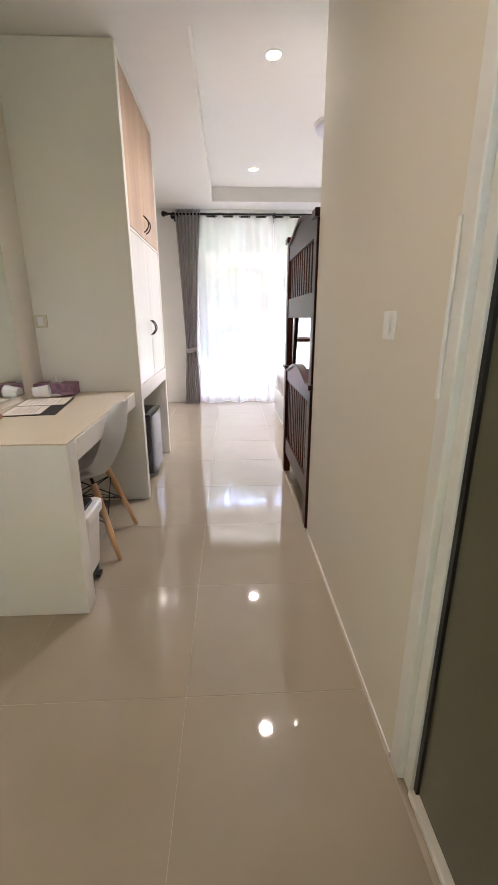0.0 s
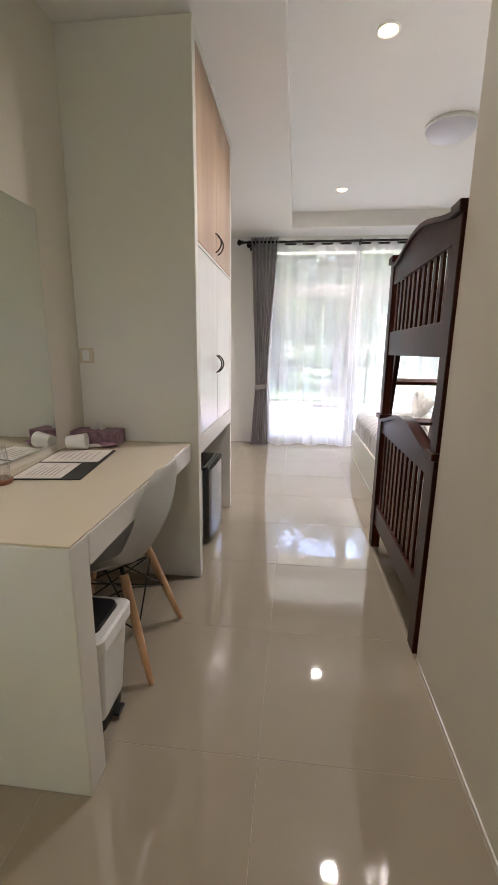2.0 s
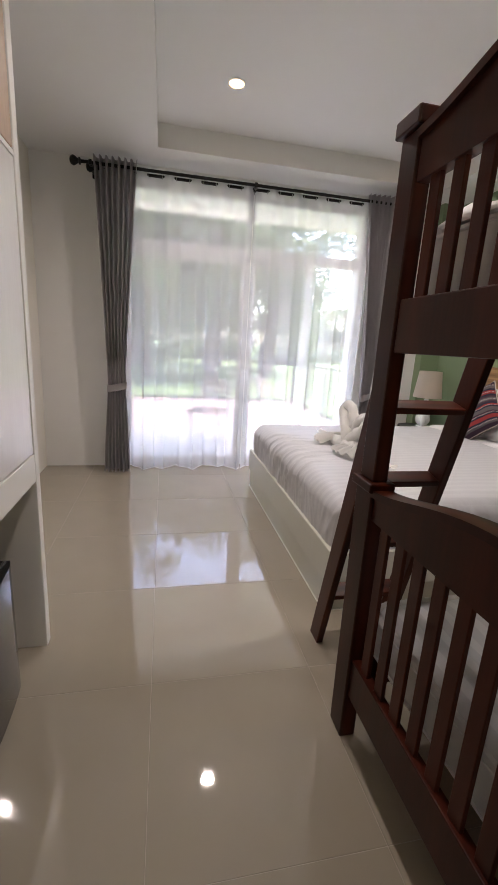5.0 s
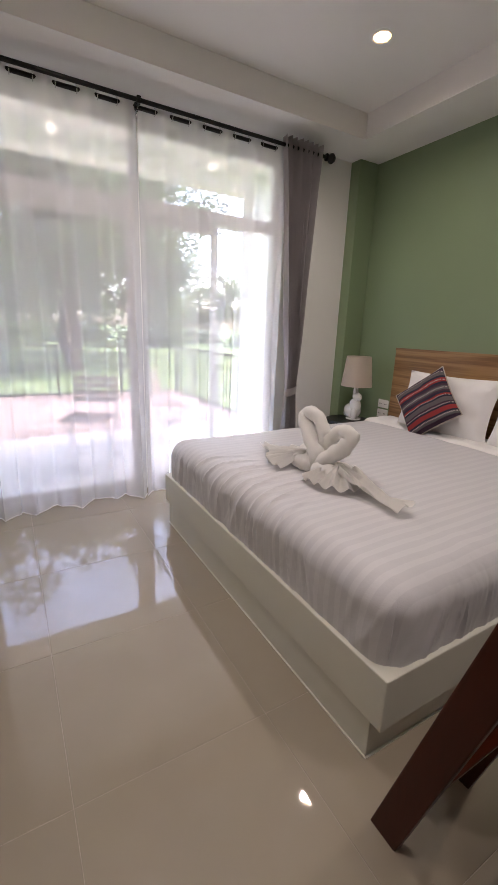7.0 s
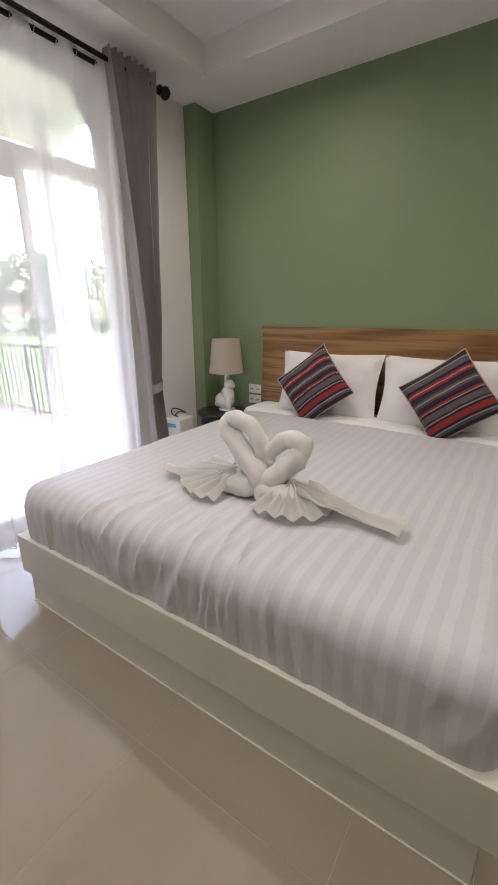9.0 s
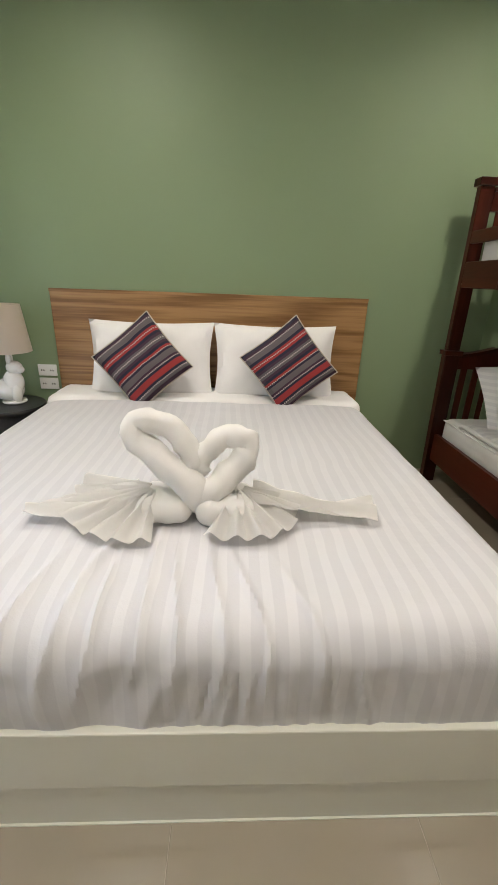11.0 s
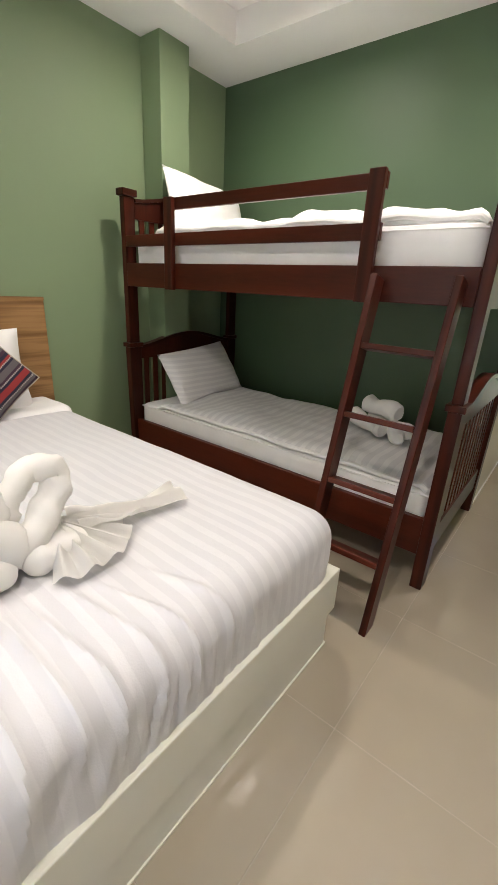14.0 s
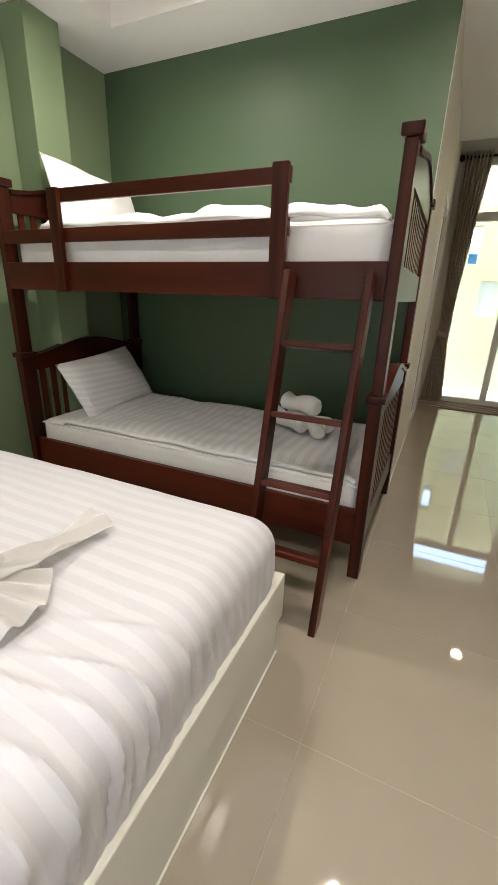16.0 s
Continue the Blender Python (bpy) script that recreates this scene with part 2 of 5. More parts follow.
def leaf_mat(name, dark, light):
    m, nt, p = nodes_of(name)
    g = nt.nodes.new("ShaderNodeNewGeometry")
    r = ramp(nt, g.outputs["Random Per Island"], [(0.0, dark), (1.0, light)])
    nt.links.new(r.outputs[0], p.inputs["Base Color"])
    p.inputs["Roughness"].default_value = 0.55
    tr = nt.nodes.new("ShaderNodeBsdfTranslucent")
    nt.links.new(r.outputs[0], tr.inputs[0])
    mi = nt.nodes.new("ShaderNodeMixShader")
    mi.inputs[0].default_value = 0.35
    nt.links.new(p.outputs[0], mi.inputs[1])
    nt.links.new(tr.outputs[0], mi.inputs[2])
    nt.links.new(mi.outputs[0], nt.nodes["Material Output"].inputs[0])
    return m


M = {
    "cream": mat("cream_wall_paint", (0.74, 0.70, 0.62), 0.85, var=0.02, scale=1.2, bump=0.12, fine=90),
    "white_wall": mat("white_wall_paint", (0.78, 0.77, 0.74), 0.6, var=0.02, scale=1.2, bump=0.1, fine=90),
    "ceiling": mat("white_ceiling_paint", (0.82, 0.81, 0.79), 0.75, var=0.015, scale=1.0, bump=0.05, fine=80),
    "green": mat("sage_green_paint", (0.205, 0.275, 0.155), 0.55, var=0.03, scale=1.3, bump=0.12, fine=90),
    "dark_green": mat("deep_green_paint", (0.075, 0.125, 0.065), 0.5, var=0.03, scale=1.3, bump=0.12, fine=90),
    "tile": tile_mat("polished_beige_tile", (0.335, 0.29, 0.224), 0.03),
    "grout": mat("grout", (0.395, 0.345, 0.275), 0.8, var=0.1, scale=20, bump=0.2),
    "desk_top": mat("cream_laminate", (0.70, 0.63, 0.50), 0.16, var=0.02, scale=3, bump=0.01),
    "plaster": mat("painted_plaster", (0.76, 0.74, 0.69), 0.5, var=0.02, scale=2, bump=0.1, fine=70),
    "platform": mat("bed_platform_paint", (0.66, 0.66, 0.58), 0.4, var=0.025, scale=3, bump=0.06, fine=60),
    "door_wood": wood_mat("pale_veneer", (0.36, 0.235, 0.15), (0.50, 0.35, 0.235), 2, rough=0.48, coat=0.05, bands=5, distort=3),
    "door_pale": wood_mat("pale_grey_veneer", (0.60, 0.55, 0.51), (0.70, 0.655, 0.615), 2, rough=0.30, coat=0.35, bands=5, distort=3),
    "headboard": oak_mat("oak_veneer", (0.185, 0.092, 0.030), (0.36, 0.205, 0.082)),
    "mahogany": wood_mat("mahogany_stain", (0.023, 0.0042, 0.0018), (0.060, 0.0106, 0.0041), 2, rough=0.34, coat=0.0, gloss=0.22, bands=6, distort=3),
    "mahogany_x": wood_mat("mahogany_stain_long", (0.036, 0.0062, 0.0023), (0.088, 0.0150, 0.0052), 0, rough=0.34, coat=0.0, gloss=0.25, bands=6, distort=3),
    "beech": wood_mat("beech_leg", (0.42, 0.24, 0.12), (0.58, 0.36, 0.20), 2, rough=0.45, bands=4, distort=2),
    "cork": mat("wooden_coaster", (0.22, 0.09, 0.045), 0.5, var=0.2, scale=30, bump=0.1),
    "white_plastic": mat("white_plastic", (0.80, 0.80, 0.78), 0.32, var=0.01, bump=0.01),
    "black_plastic": mat("black_plastic", (0.012, 0.012, 0.013), 0.35, var=0.1, bump=0.05),
    "fridge": mat("gloss_black_enamel", (0.008, 0.008, 0.009), 0.12, var=0.1, bump=0.01, coat=0.5),
    "dark_metal": mat("black_metal", (0.015, 0.014, 0.013), 0.35, metal=0.6, var=0.1, bump=0.02),
    "bronze": mat("bronze_handle", (0.05, 0.04, 0.035), 0.35, metal=0.8, var=0.1, bump=0.02),
    "chrome": mat("chrome", (0.6, 0.6, 0.6), 0.15, metal=1.0, var=0.03, bump=0.01),
    "alu": mat("white_powder_coat", (0.76, 0.76, 0.74), 0.35, var=0.02, bump=0.02),
    "duvet": stripe_mat("satin_stripe_cotton", (0.61, 0.61, 0.63), (0.555, 0.555, 0.58), 1, 0.052, creases=0.5),
    "duvet_small": stripe_mat("satin_stripe_cotton_small", (0.72, 0.72, 0.72), (0.62, 0.62, 0.63), 0, 0.06, creases=0.5),
    "pillow_stripe": stripe_mat("satin_stripe_pillow", (0.74, 0.74, 0.74), (0.66, 0.66, 0.67), 2, 0.034, creases=0.3, sway=0.006),
    "sheet": fabric_mat("white_cotton", (0.80, 0.795, 0.785), bump=0.25, sheen=0.1),
    "towel": fabric_mat("terry_towel", (0.87, 0.86, 0.835), bump=0.35, fine=420, sheen=0.1, through=0.22),
    "curtain": fabric_mat("grey_taupe_drape", (0.47, 0.435, 0.435), rough=0.6, bump=0.25, through=0.03, sheen=0.2),
    "entry_curtain": fabric_mat("taupe_drape", (0.56, 0.47, 0.37), rough=0.7, bump=0.25, through=0.12, sheen=0.3),
    "sheer": fabric_mat("sheer_voile", (0.88, 0.88, 0.91), bump=0.1, through=0.44, clear=0.44, var=0.02),
    "shade": fabric_mat("linen_shade", (0.78, 0.71, 0.63), bump=0.3, through=0.4),
    "ceramic": mat("white_glazed_ceramic", (0.80, 0.79, 0.76), 0.2, var=0.03, bump=0.02, coat=0.3),
    "kilim": kilim_mat("woven_stripe"),
    "piping": fabric_mat("cream_piping", (0.5, 0.45, 0.38)),
    "glass": glass_mat("clear_glass", clear=0.97),
    "dark_glass": mat("frosted_olive_glass", (0.115, 0.115, 0.075), 0.22, var=0.05, scale=2, bump=0.02),
    "tumbler": glass_mat("tumbler_glass", (0.99, 1.0, 1.0), 0.0, 0.98, True),
    "paper": mat("paper", (0.74, 0.70, 0.64), 0.7, var=0.03, bump=0.02),
    "ink": mat("black_card", (0.012, 0.010, 0.010), 0.5, var=0.1, bump=0.02),
    "mauve": mat("mauve_printed_card", (0.26, 0.15, 0.20), 0.5, var=0.35, scale=30, bump=0.02),
    "rug": mat("brown_rug", (0.16, 0.10, 0.075), 0.95, var=0.2, scale=30, bump=0.6, fine=200),
    "rug_light": mat("pale_rug_yarn", (0.55, 0.50, 0.44), 0.95, var=0.1, scale=30, bump=0.6, fine=200),
    "teal": mat("teal_print", (0.10, 0.45, 0.42), 0.5, var=0.05),
    "mint_wall": mat("pale_lime_render", (0.50, 0.51, 0.31), 0.8, var=0.05, scale=1.5, bump=0.3, fine=40),
    "blue_panel": mat("bright_blue_paint", (0.05, 0.26, 0.62), 0.4, var=0.05, bump=0.02),
    "porch_tile": mat("pale_porch_tile", (0.46, 0.45, 0.44), 0.35, var=0.04, scale=3),
    "grey_metal": mat("grey_painted_metal", (0.42, 0.42, 0.42), 0.4, metal=0.3, var=0.05, bump=0.02),
    "chair_wood": mat("weathered_chair_slat", (0.32, 0.23, 0.20), 0.6, var=0.15, scale=12, bump=0.2),
    "deck": mat("red_brown_paving", (0.20, 0.150, 0.135), 0.7, var=0.15, scale=6, bump=0.3, fine=30),
    "grass": mat("mown_grass", (0.085, 0.135, 0.04), 0.9, var=0.35, scale=0.6, bump=0.8, fine=40),
    "leaf": leaf_mat("tree_leaves", (0.045, 0.072, 0.024), (0.115, 0.165, 0.06)),
    "leaf_far": leaf_mat("hedge_leaves", (0.045, 0.080, 0.022), (0.115, 0.18, 0.055)),
    "bark": mat("bark", (0.10, 0.075, 0.055), 0.9, var=0.3, scale=8, bump=0.8, fine=25),
    "warm_lamp": glow_mat("warm_downlight", (1.0, 0.62, 0.26), 1.1),
    "dome": mat("opal_dome", (0.66, 0.66, 0.74), 0.3, var=0.01, bump=0.0),
}
mm, nt_m, p_m = nodes_of("mirror_silver")
p_m.inputs["Base Color"].default_value = (0.86, 0.90, 0.87, 1)
p_m.inputs["Metallic"].default_value = 1.0
p_m.inputs["Roughness"].default_value = 0.015
M["mirror"] = mm


# ---------------------------------------------------------------- mesh helpers
def box(bm, x0, x1, y0, y1, z0, z1, bevel=0.0, seg=2, m=None):
    r = bmesh.ops.create_cube(bm, size=1.0)
    vs = r["verts"]
    for v in vs:
        v.co = Vector((x0 + (v.co.x + 0.5) * (x1 - x0), y0 + (v.co.y + 0.5) * (y1 - y0), z0 + (v.co.z + 0.5) * (z1 - z0)))
    if bevel:
        es = {e for v in vs for e in v.link_edges}
        out = bmesh.ops.bevel(bm, geom=list(es), offset=bevel, segments=seg, profile=0.5, affect="EDGES")
        vs = list({v for f in out["faces"] for v in f.verts} | {v for v in vs if v.is_valid})
    if m is not None:
        bmesh.ops.transform(bm, matrix=m, verts=[v for v in vs if v.is_valid])
    return vs


def new_box(*args, **kw):
    bm = bmesh.new()
    box(bm, *args, **kw)
    return bm


def tube(bm, pts, radii, seg=10, cap=True):
    """A round tube through points, each with its own radius."""
    pts = [Vector(p) for p in pts]
    if not hasattr(radii, "__len__"):
        radii = [radii] * len(pts)
    rings, up = [], None
    for i, p in enumerate(pts):
        d = (pts[min(i + 1, len(pts) - 1)] - pts[max(i - 1, 0)]).normalized()
        if up is None:
            up = Vector((0, 0, 1)) if abs(d.z) < 0.9 else Vector((1, 0, 0))
        side = d.cross(up).normalized()
        up = side.cross(d).normalized()
        rings.append([bm.verts.new(p + (side * math.cos(a) + up * math.sin(a)) * radii[i])
                      for a in (2 * math.pi * k / seg for k in range(seg))])
    for a, b in zip(rings, rings[1:]):
        for k in range(seg):
            bm.faces.new((a[k], a[(k + 1) % seg], b[(k + 1) % seg], b[k]))
    if cap:
        bm.faces.new(rings[0][::-1])
        bm.faces.new(rings[-1])
    return bm


def lathe(bm, cx, cy, prof, seg=24, sx=1.0, sy=1.0):
    """Turned shape from (radius, z) pairs."""
    rings = []
    for r, z in prof:
        rings.append([bm.verts.new((cx + r * sx * math.cos(2 * math.pi * k / seg), cy + r * sy * math.sin(2 * math.pi * k / seg), z)) for k in range(seg)])
    for a, b in zip(rings, rings[1:]):
        for k in range(seg):
            bm.faces.new((a[k], a[(k + 1) % seg], b[(k + 1) % seg], b[k]))
    bm.faces.new(rings[0][::-1])
    bm.faces.new(rings[-1])
    return bm


def sheet(bm, nu, nv, fn, uv=False):
    """A grid surface: fn(u, v) with u, v in 0..1 gives a place."""
    vs = [[bm.verts.new(fn(i / nu, j / nv)) for j in range(nv + 1)] for i in range(nu + 1)]
    layer = bm.loops.layers.uv.verify() if uv else None
    for i in range(nu):
        for j in range(nv):
            f = bm.faces.new((vs[i][j], vs[i + 1][j], vs[i + 1][j + 1], vs[i][j + 1]))
            if uv:
                for lp, (a, b) in zip(f.loops, ((i, j), (i + 1, j), (i + 1, j + 1), (i, j + 1))):
                    lp[layer].uv = (a / nu, b / nv)
    return vs


def soft_box(bm, x0, x1, y0, y1, z0, z1, r, step, bulge):
    """Rounded, subdivided box whose points are moved by bulge(p, n)."""
    lo, hi = Vector((x0, y0, z0)), Vector((x1, y1, z1))
    size = hi - lo
    n = [max(2, int(s / step)) for s in size]
    for ax in range(3):
        a, b = (ax + 1) % 3, (ax + 2) % 3
        for side in (0, 1):
            def place(u, v):
                p = Vector((0, 0, 0))
                p[ax] = hi[ax] if side else lo[ax]
                p[a] = lo[a] + size[a] * u
                p[b] = lo[b] + size[b] * v
                return p
            nu, nv = n[a], n[b]
            g = [[bm.verts.new(place(i / nu, j / nv)) for j in range(nv + 1)] for i in range(nu + 1)]
            for i in range(nu):
                for j in range(nv):
                    q = (g[i][j], g[i + 1][j], g[i + 1][j + 1], g[i][j + 1])
                    bm.faces.new(q if side else q[::-1])
    bmesh.ops.remove_doubles(bm, verts=bm.verts, dist=0.0005)
    rr = [min(r, s * 0.49) for s in size]
    for v in bm.verts:
        c = Vector([min(max(v.co[k], lo[k] + rr[k]), hi[k] - rr[k]) for k in range(3)])
        d = v.co - c
        d = Vector([d[k] / rr[k] for k in range(3)])
        if d.length > 0:
            d.normalize()
        v.co = c + Vector([d[k] * rr[k] for k in range(3)])
        v.co += bulge(v.co, d)
    return bm


def pillow(bm, w, h, t, pinch=0.08, uv=False, seed=0.0, n=22):
    """Pillow in the XY plane, centred, thickness t along Z."""
    def surf(side):
        def fn(u, v):
            a, b = u * 2 - 1, v * 2 - 1
            k = max(0.0, (1 - a * a)) ** 0.5 * max(0.0, (1 - b * b)) ** 0.5
            z = side * t / 2 * k ** 0.62
            px = a * (1 - pinch * (1 - a * a) - pinch * (1 - b * b) * 0.9)
            py = b * (1 - pinch * (1 - b * b) - pinch * (1 - a * a) * 0.9)
            z += side * 0.02 * t / 0.14 * k * noise.noise(Vector((a * 2.3 + seed, b * 2.3, side + seed)))
            return Vector((px * w / 2, py * h / 2, z))
        return fn
    sheet(bm, n, n, surf(1), uv)
    before = len(bm.faces)
    sheet(bm, n, n, surf(-1), uv)
    bm.faces.ensure_lookup_table()
    for f in bm.faces[before:]:
        f.normal_flip()
    bmesh.ops.remove_doubles(bm, verts=bm.verts, dist=0.0004)
    return bm


def link(name, bm, material, smooth=True):
    me = bpy.data.meshes.new(name)
    bm.normal_update()
    # flat panels stay flat beside their narrow bevels
    for e in bm.edges:
        if len(e.link_faces) == 2:
            a, b = (f.calc_area() for f in e.link_faces)
            turn = e.calc_face_angle(0.0)
            e.smooth = turn < radians(38) and not (turn > radians(8) and max(a, b) > 5 * min(a, b))
    bm.to_mesh(me)
    bm.free()
    me.materials.append(material)
    if smooth:
        me.shade_smooth()
    return new(name, me)


def structure(name, bm, material, label, category):
    ob = link(name, bm, material)
    return tagged(ob, label, category, kind="structure")


def thing(name, at, label, category, group=""):
    ob = new(name)
    ob.empty_display_size = 0.1
    ob.location = at
    return tagged(ob, label, category, group)


def part(name, bm, material, parent, label="", category=""):
    """One mesh, given in world places, under a thing or a part."""
    root = parent
    while root.parent:
        root = root.parent
    bmesh.ops.translate(bm, verts=bm.verts, vec=-Vector(root.location))
    ob = link(name, bm, material)
    ob.parent = parent
    if label:
        tagged(ob, label)
    return ob


def one_mesh(name, bm, material, at, label, category, group=""):
    """A thing that is a single mesh, with its origin at its base."""
    bmesh.ops.translate(bm, verts=bm.verts, vec=-Vector(at))
    ob = link(name, bm, material)
    ob.location = at
    return tagged(ob, label, category, group)


# ---------------------------------------------------------------- the room's measures
XL, XC, XR = -1.335, 0.30, 2.525       # left wall, corridor wall, wall behind the bed
YE, YB, YW = 0.06, 3.128, 7.13        # entrance wall, wall behind the bunk, window wall
ZS, ZT = 2.612, 2.775                  # soffit and raised ceiling
WIN = (-0.66, 1.655, 2.505)              # window opening: left, right, head

# ---------------------------------------------------------------- floor, walls, ceiling
floor = structure("floor", new_box(XL - 0.1, XR + 0.1, YE - 0.1, YW + 0.16, -0.14, -0.0009), M["grout"], "polished beige porcelain floor with thin pale joints", "floor")

bm = new_box(XL - 0.12, XL, YE - 0.12, YW + 0.18, -0.1, 3.1)
structure("wall_left", bm, M["cream"], "smooth cream painted wall behind desk and wardrobe", "wall")

bm = bmesh.new()
box(bm, XC, XC + 0.11, 1.79, YB - 0.004, -0.1, 3.1)
box(bm, XC, XC + 0.11, YE, 0.78, -0.1, 3.1)
box(bm, XC, XC + 0.11, 0.78, 1.79, 2.08, 3.1)
structure("wall_corridor", bm, M["cream"], "cream painted corridor wall with a bathroom doorway", "wall")
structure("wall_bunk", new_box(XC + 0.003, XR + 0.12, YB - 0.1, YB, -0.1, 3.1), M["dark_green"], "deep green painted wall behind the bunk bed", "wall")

bm = new_box(XR, XR + 0.12, YB, YW + 0.18, -0.1, 3.1)
structure("wall_head", bm, M["green"], "sage green painted wall behind the double bed", "wall")
structure("pillar_window", new_box(2.318, XR - 0.001, 7.02, YW - 0.001, 0, ZS - 0.001, bevel=0.004), M["green"], "sage green painted pillar in the window corner", "pillar")
structure("pillar_bunk", new_box(2.348, XR - 0.001, 3.665, 3.90, 0, ZS - 0.001, bevel=0.004), M["green"], "sage green painted pillar behind the bunk bed", "pillar")

bm = bmesh.new()
box(bm, XL, WIN[0], YW, YW + 0.14, -0.1, 3.1)
box(bm, WIN[1], XR, YW, YW + 0.14, -0.1, 3.1)
box(bm, WIN[0], WIN[1], YW, YW + 0.14, WIN[2], 3.1)
structure("wall_window", bm, M["white_wall"], "white painted wall around the terrace door", "wall")

TR = (-0.327, 2.102, 3.516, 6.755)   # the raised tray of the ceiling
bm = bmesh.new()
box(bm, XL, TR[0], 0.95, YW, ZS, 3.0)
box(bm, TR[1], XR, YB, YW, ZS, 3.0)
box(bm, TR[0], TR[1], TR[3], YW, ZS, 3.0)
box(bm, TR[0], TR[1], YB, TR[2], ZS, 3.0)
box(bm, TR[0], XC, 0.95, YB, ZS, 3.0)
box(bm, TR[0] - 0.02, TR[1] + 0.02, TR[2] - 0.02, TR[3] + 0.02, ZT, 3.0)
box(bm, XL, XC, YE, 0.95, 2.985, 3.05)
structure("ceiling", bm, M["ceiling"], "white tray ceiling with a lower soffit all round", "ceiling")
structure("roof_slab", new_box(XL - 0.12, XR + 0.12, YE - 0.12, YW + 0.16, 3.1, 3.25), M["white_wall"], "flat concrete roof slab above the room", "roof")

# thin pale joint where the corridor wall meets the floor
structure("trim", new_box(XC - 0.006, XC - 0.001, 1.80, YB - 0.01, 0.0, 0.012), M["white_wall"], "thin white joint along the corridor wall", "trim")

# bathroom behind the sliding door
bm = bmesh.new()
box(bm, XC + 0.11, 1.6, 0.2, 0.3, -0.1, 3.1)
box(bm, XC + 0.11, 1.6, 2.2, 2.3, -0.1, 3.1)
box(bm, 1.6, 1.7, 0.2, 2.3, -0.1, 3.1)
box(bm, XC + 0.11, 1.6, 0.3, 2.2, -0.1, -0.005)
box(bm, XC + 0.11, 1.6, 0.3, 2.2, 2.4, 2.5)
structure("wall_bathroom", bm, M["mint_wall"], "dim bathroom behind the sliding glass door", "wall")


def sliding_glass_door():
    d = thing("door_1", (XC + 0.04, 1.25, 0), "white framed sliding bathroom door with smoked glass", "door")
    d["kind"] = "structure"
    part("jamb", new_box(XC - 0.006, XC + 0.07, 1.735, 1.789, 0.0, 2.07, bevel=0.004), M["alu"], d)
    part("jamb", new_box(XC + 0.012, XC + 0.05, 1.695, 1.734, 0.0, 2.07, bevel=0.003), M["alu"], d)
    part("jamb", new_box(XC - 0.006, XC + 0.07, 0.785, 0.84, 0.0, 2.07, bevel=0.004), M["alu"], d)
    part("head_rail", new_box(XC - 0.006, XC + 0.07, 0.841, 1.734, 2.01, 2.07, bevel=0.004), M["alu"], d)
    part("floor_track", new_box(XC + 0.005, XC + 0.075, 0.841, 1.694, 0.0, 0.022, bevel=0.004), M["alu"], d)
    part("rubber_seal", new_box(XC + 0.02, XC + 0.045, 1.68, 1.6945, 0.022, 2.009), M["black_plastic"], d, "black rubber seal")
    g = part("pane", new_box(XC + 0.028, XC + 0.036, 0.842, 1.6795, 0.024, 2.008), M["dark_glass"], d, "smoked glass pane")
    g.visible_shadow = False
    part("pull", new_box(XC - 0.013, XC - 0.0065, 1.775, 1.788, 1.05, 1.40, bevel=0.003), M["white_plastic"], d, "white pull strip")


sliding_glass_door()


def window_frame():
    """Four-light terrace door: two fixed top lights above a transom, two sliding leaves below."""
    w = thing("window_1", (0.47, YW + 0.06, 0), "white aluminium terrace door with top lights, one leaf slid open", "window")
    w["kind"] = "structure"
    x0, x1, zh = WIN
    ya, yb = YW + 0.03, YW + 0.11
    part("window_frame", new_box(x0, x0 + 0.05, ya, yb, 0, zh, bevel=0.003), M["alu"], w)
    part("window_frame", new_box(x1 - 0.05, x1, ya, yb, 0, zh, bevel=0.003), M["alu"], w)
    part("window_frame", new_box(x0 + 0.05, x1 - 0.05, ya, yb, zh - 0.05, zh, bevel=0.003), M["alu"], w)
    part("transom", new_box(x0 + 0.05, x1 - 0.05, ya - 0.004, yb, 1.968, 2.056, bevel=0.004), M["alu"], w)
    part("mullion", new_box(0.470, 0.530, ya, yb, 2.056, zh - 0.05, bevel=0.003), M["alu"], w)
    part("mullion", new_box(0.470, 0.530, ya, yb, 0.02, 1.968, bevel=0.003), M["alu"], w)
    part("window_sill", new_box(x0 + 0.05, x1 - 0.05, ya, yb, 0.0, 0.02, bevel=0.003), M["alu"], w)
    for a, b in ((x0 + 0.05, 0.470), (0.530, x1 - 0.05)):
        part("pane", new_box(a, b, ya + 0.03, ya + 0.036, 2.056, zh - 0.05), M["glass"], w).visible_shadow = False
    for a, b, y in ((x0 + 0.05, 0.470, 0.01), (0.530, 1.13, 0.045)):
        leaf = part("sliding_leaf", new_box(a, a + 0.045, ya + y, ya + y + 0.03, 0.021, 1.967, bevel=0.003), M["alu"], w)
        part("stile", new_box(b - 0.045, b, ya + y, ya + y + 0.03, 0.021, 1.967, bevel=0.003), M["alu"], leaf)
        part("rail", new_box(a + 0.045, b - 0.045, ya + y, ya + y + 0.03, 0.021, 0.08, bevel=0.003), M["alu"], leaf)
        part("rail", new_box(a + 0.045, b - 0.045, ya + y, ya + y + 0.03, 1.91, 1.967, bevel=0.003), M["alu"], leaf)
        part("pane", new_box(a + 0.045, b - 0.045, ya + y + 0.012, ya + y + 0.018, 0.08, 1.91), M["glass"], leaf).visible_shadow = False


window_frame()


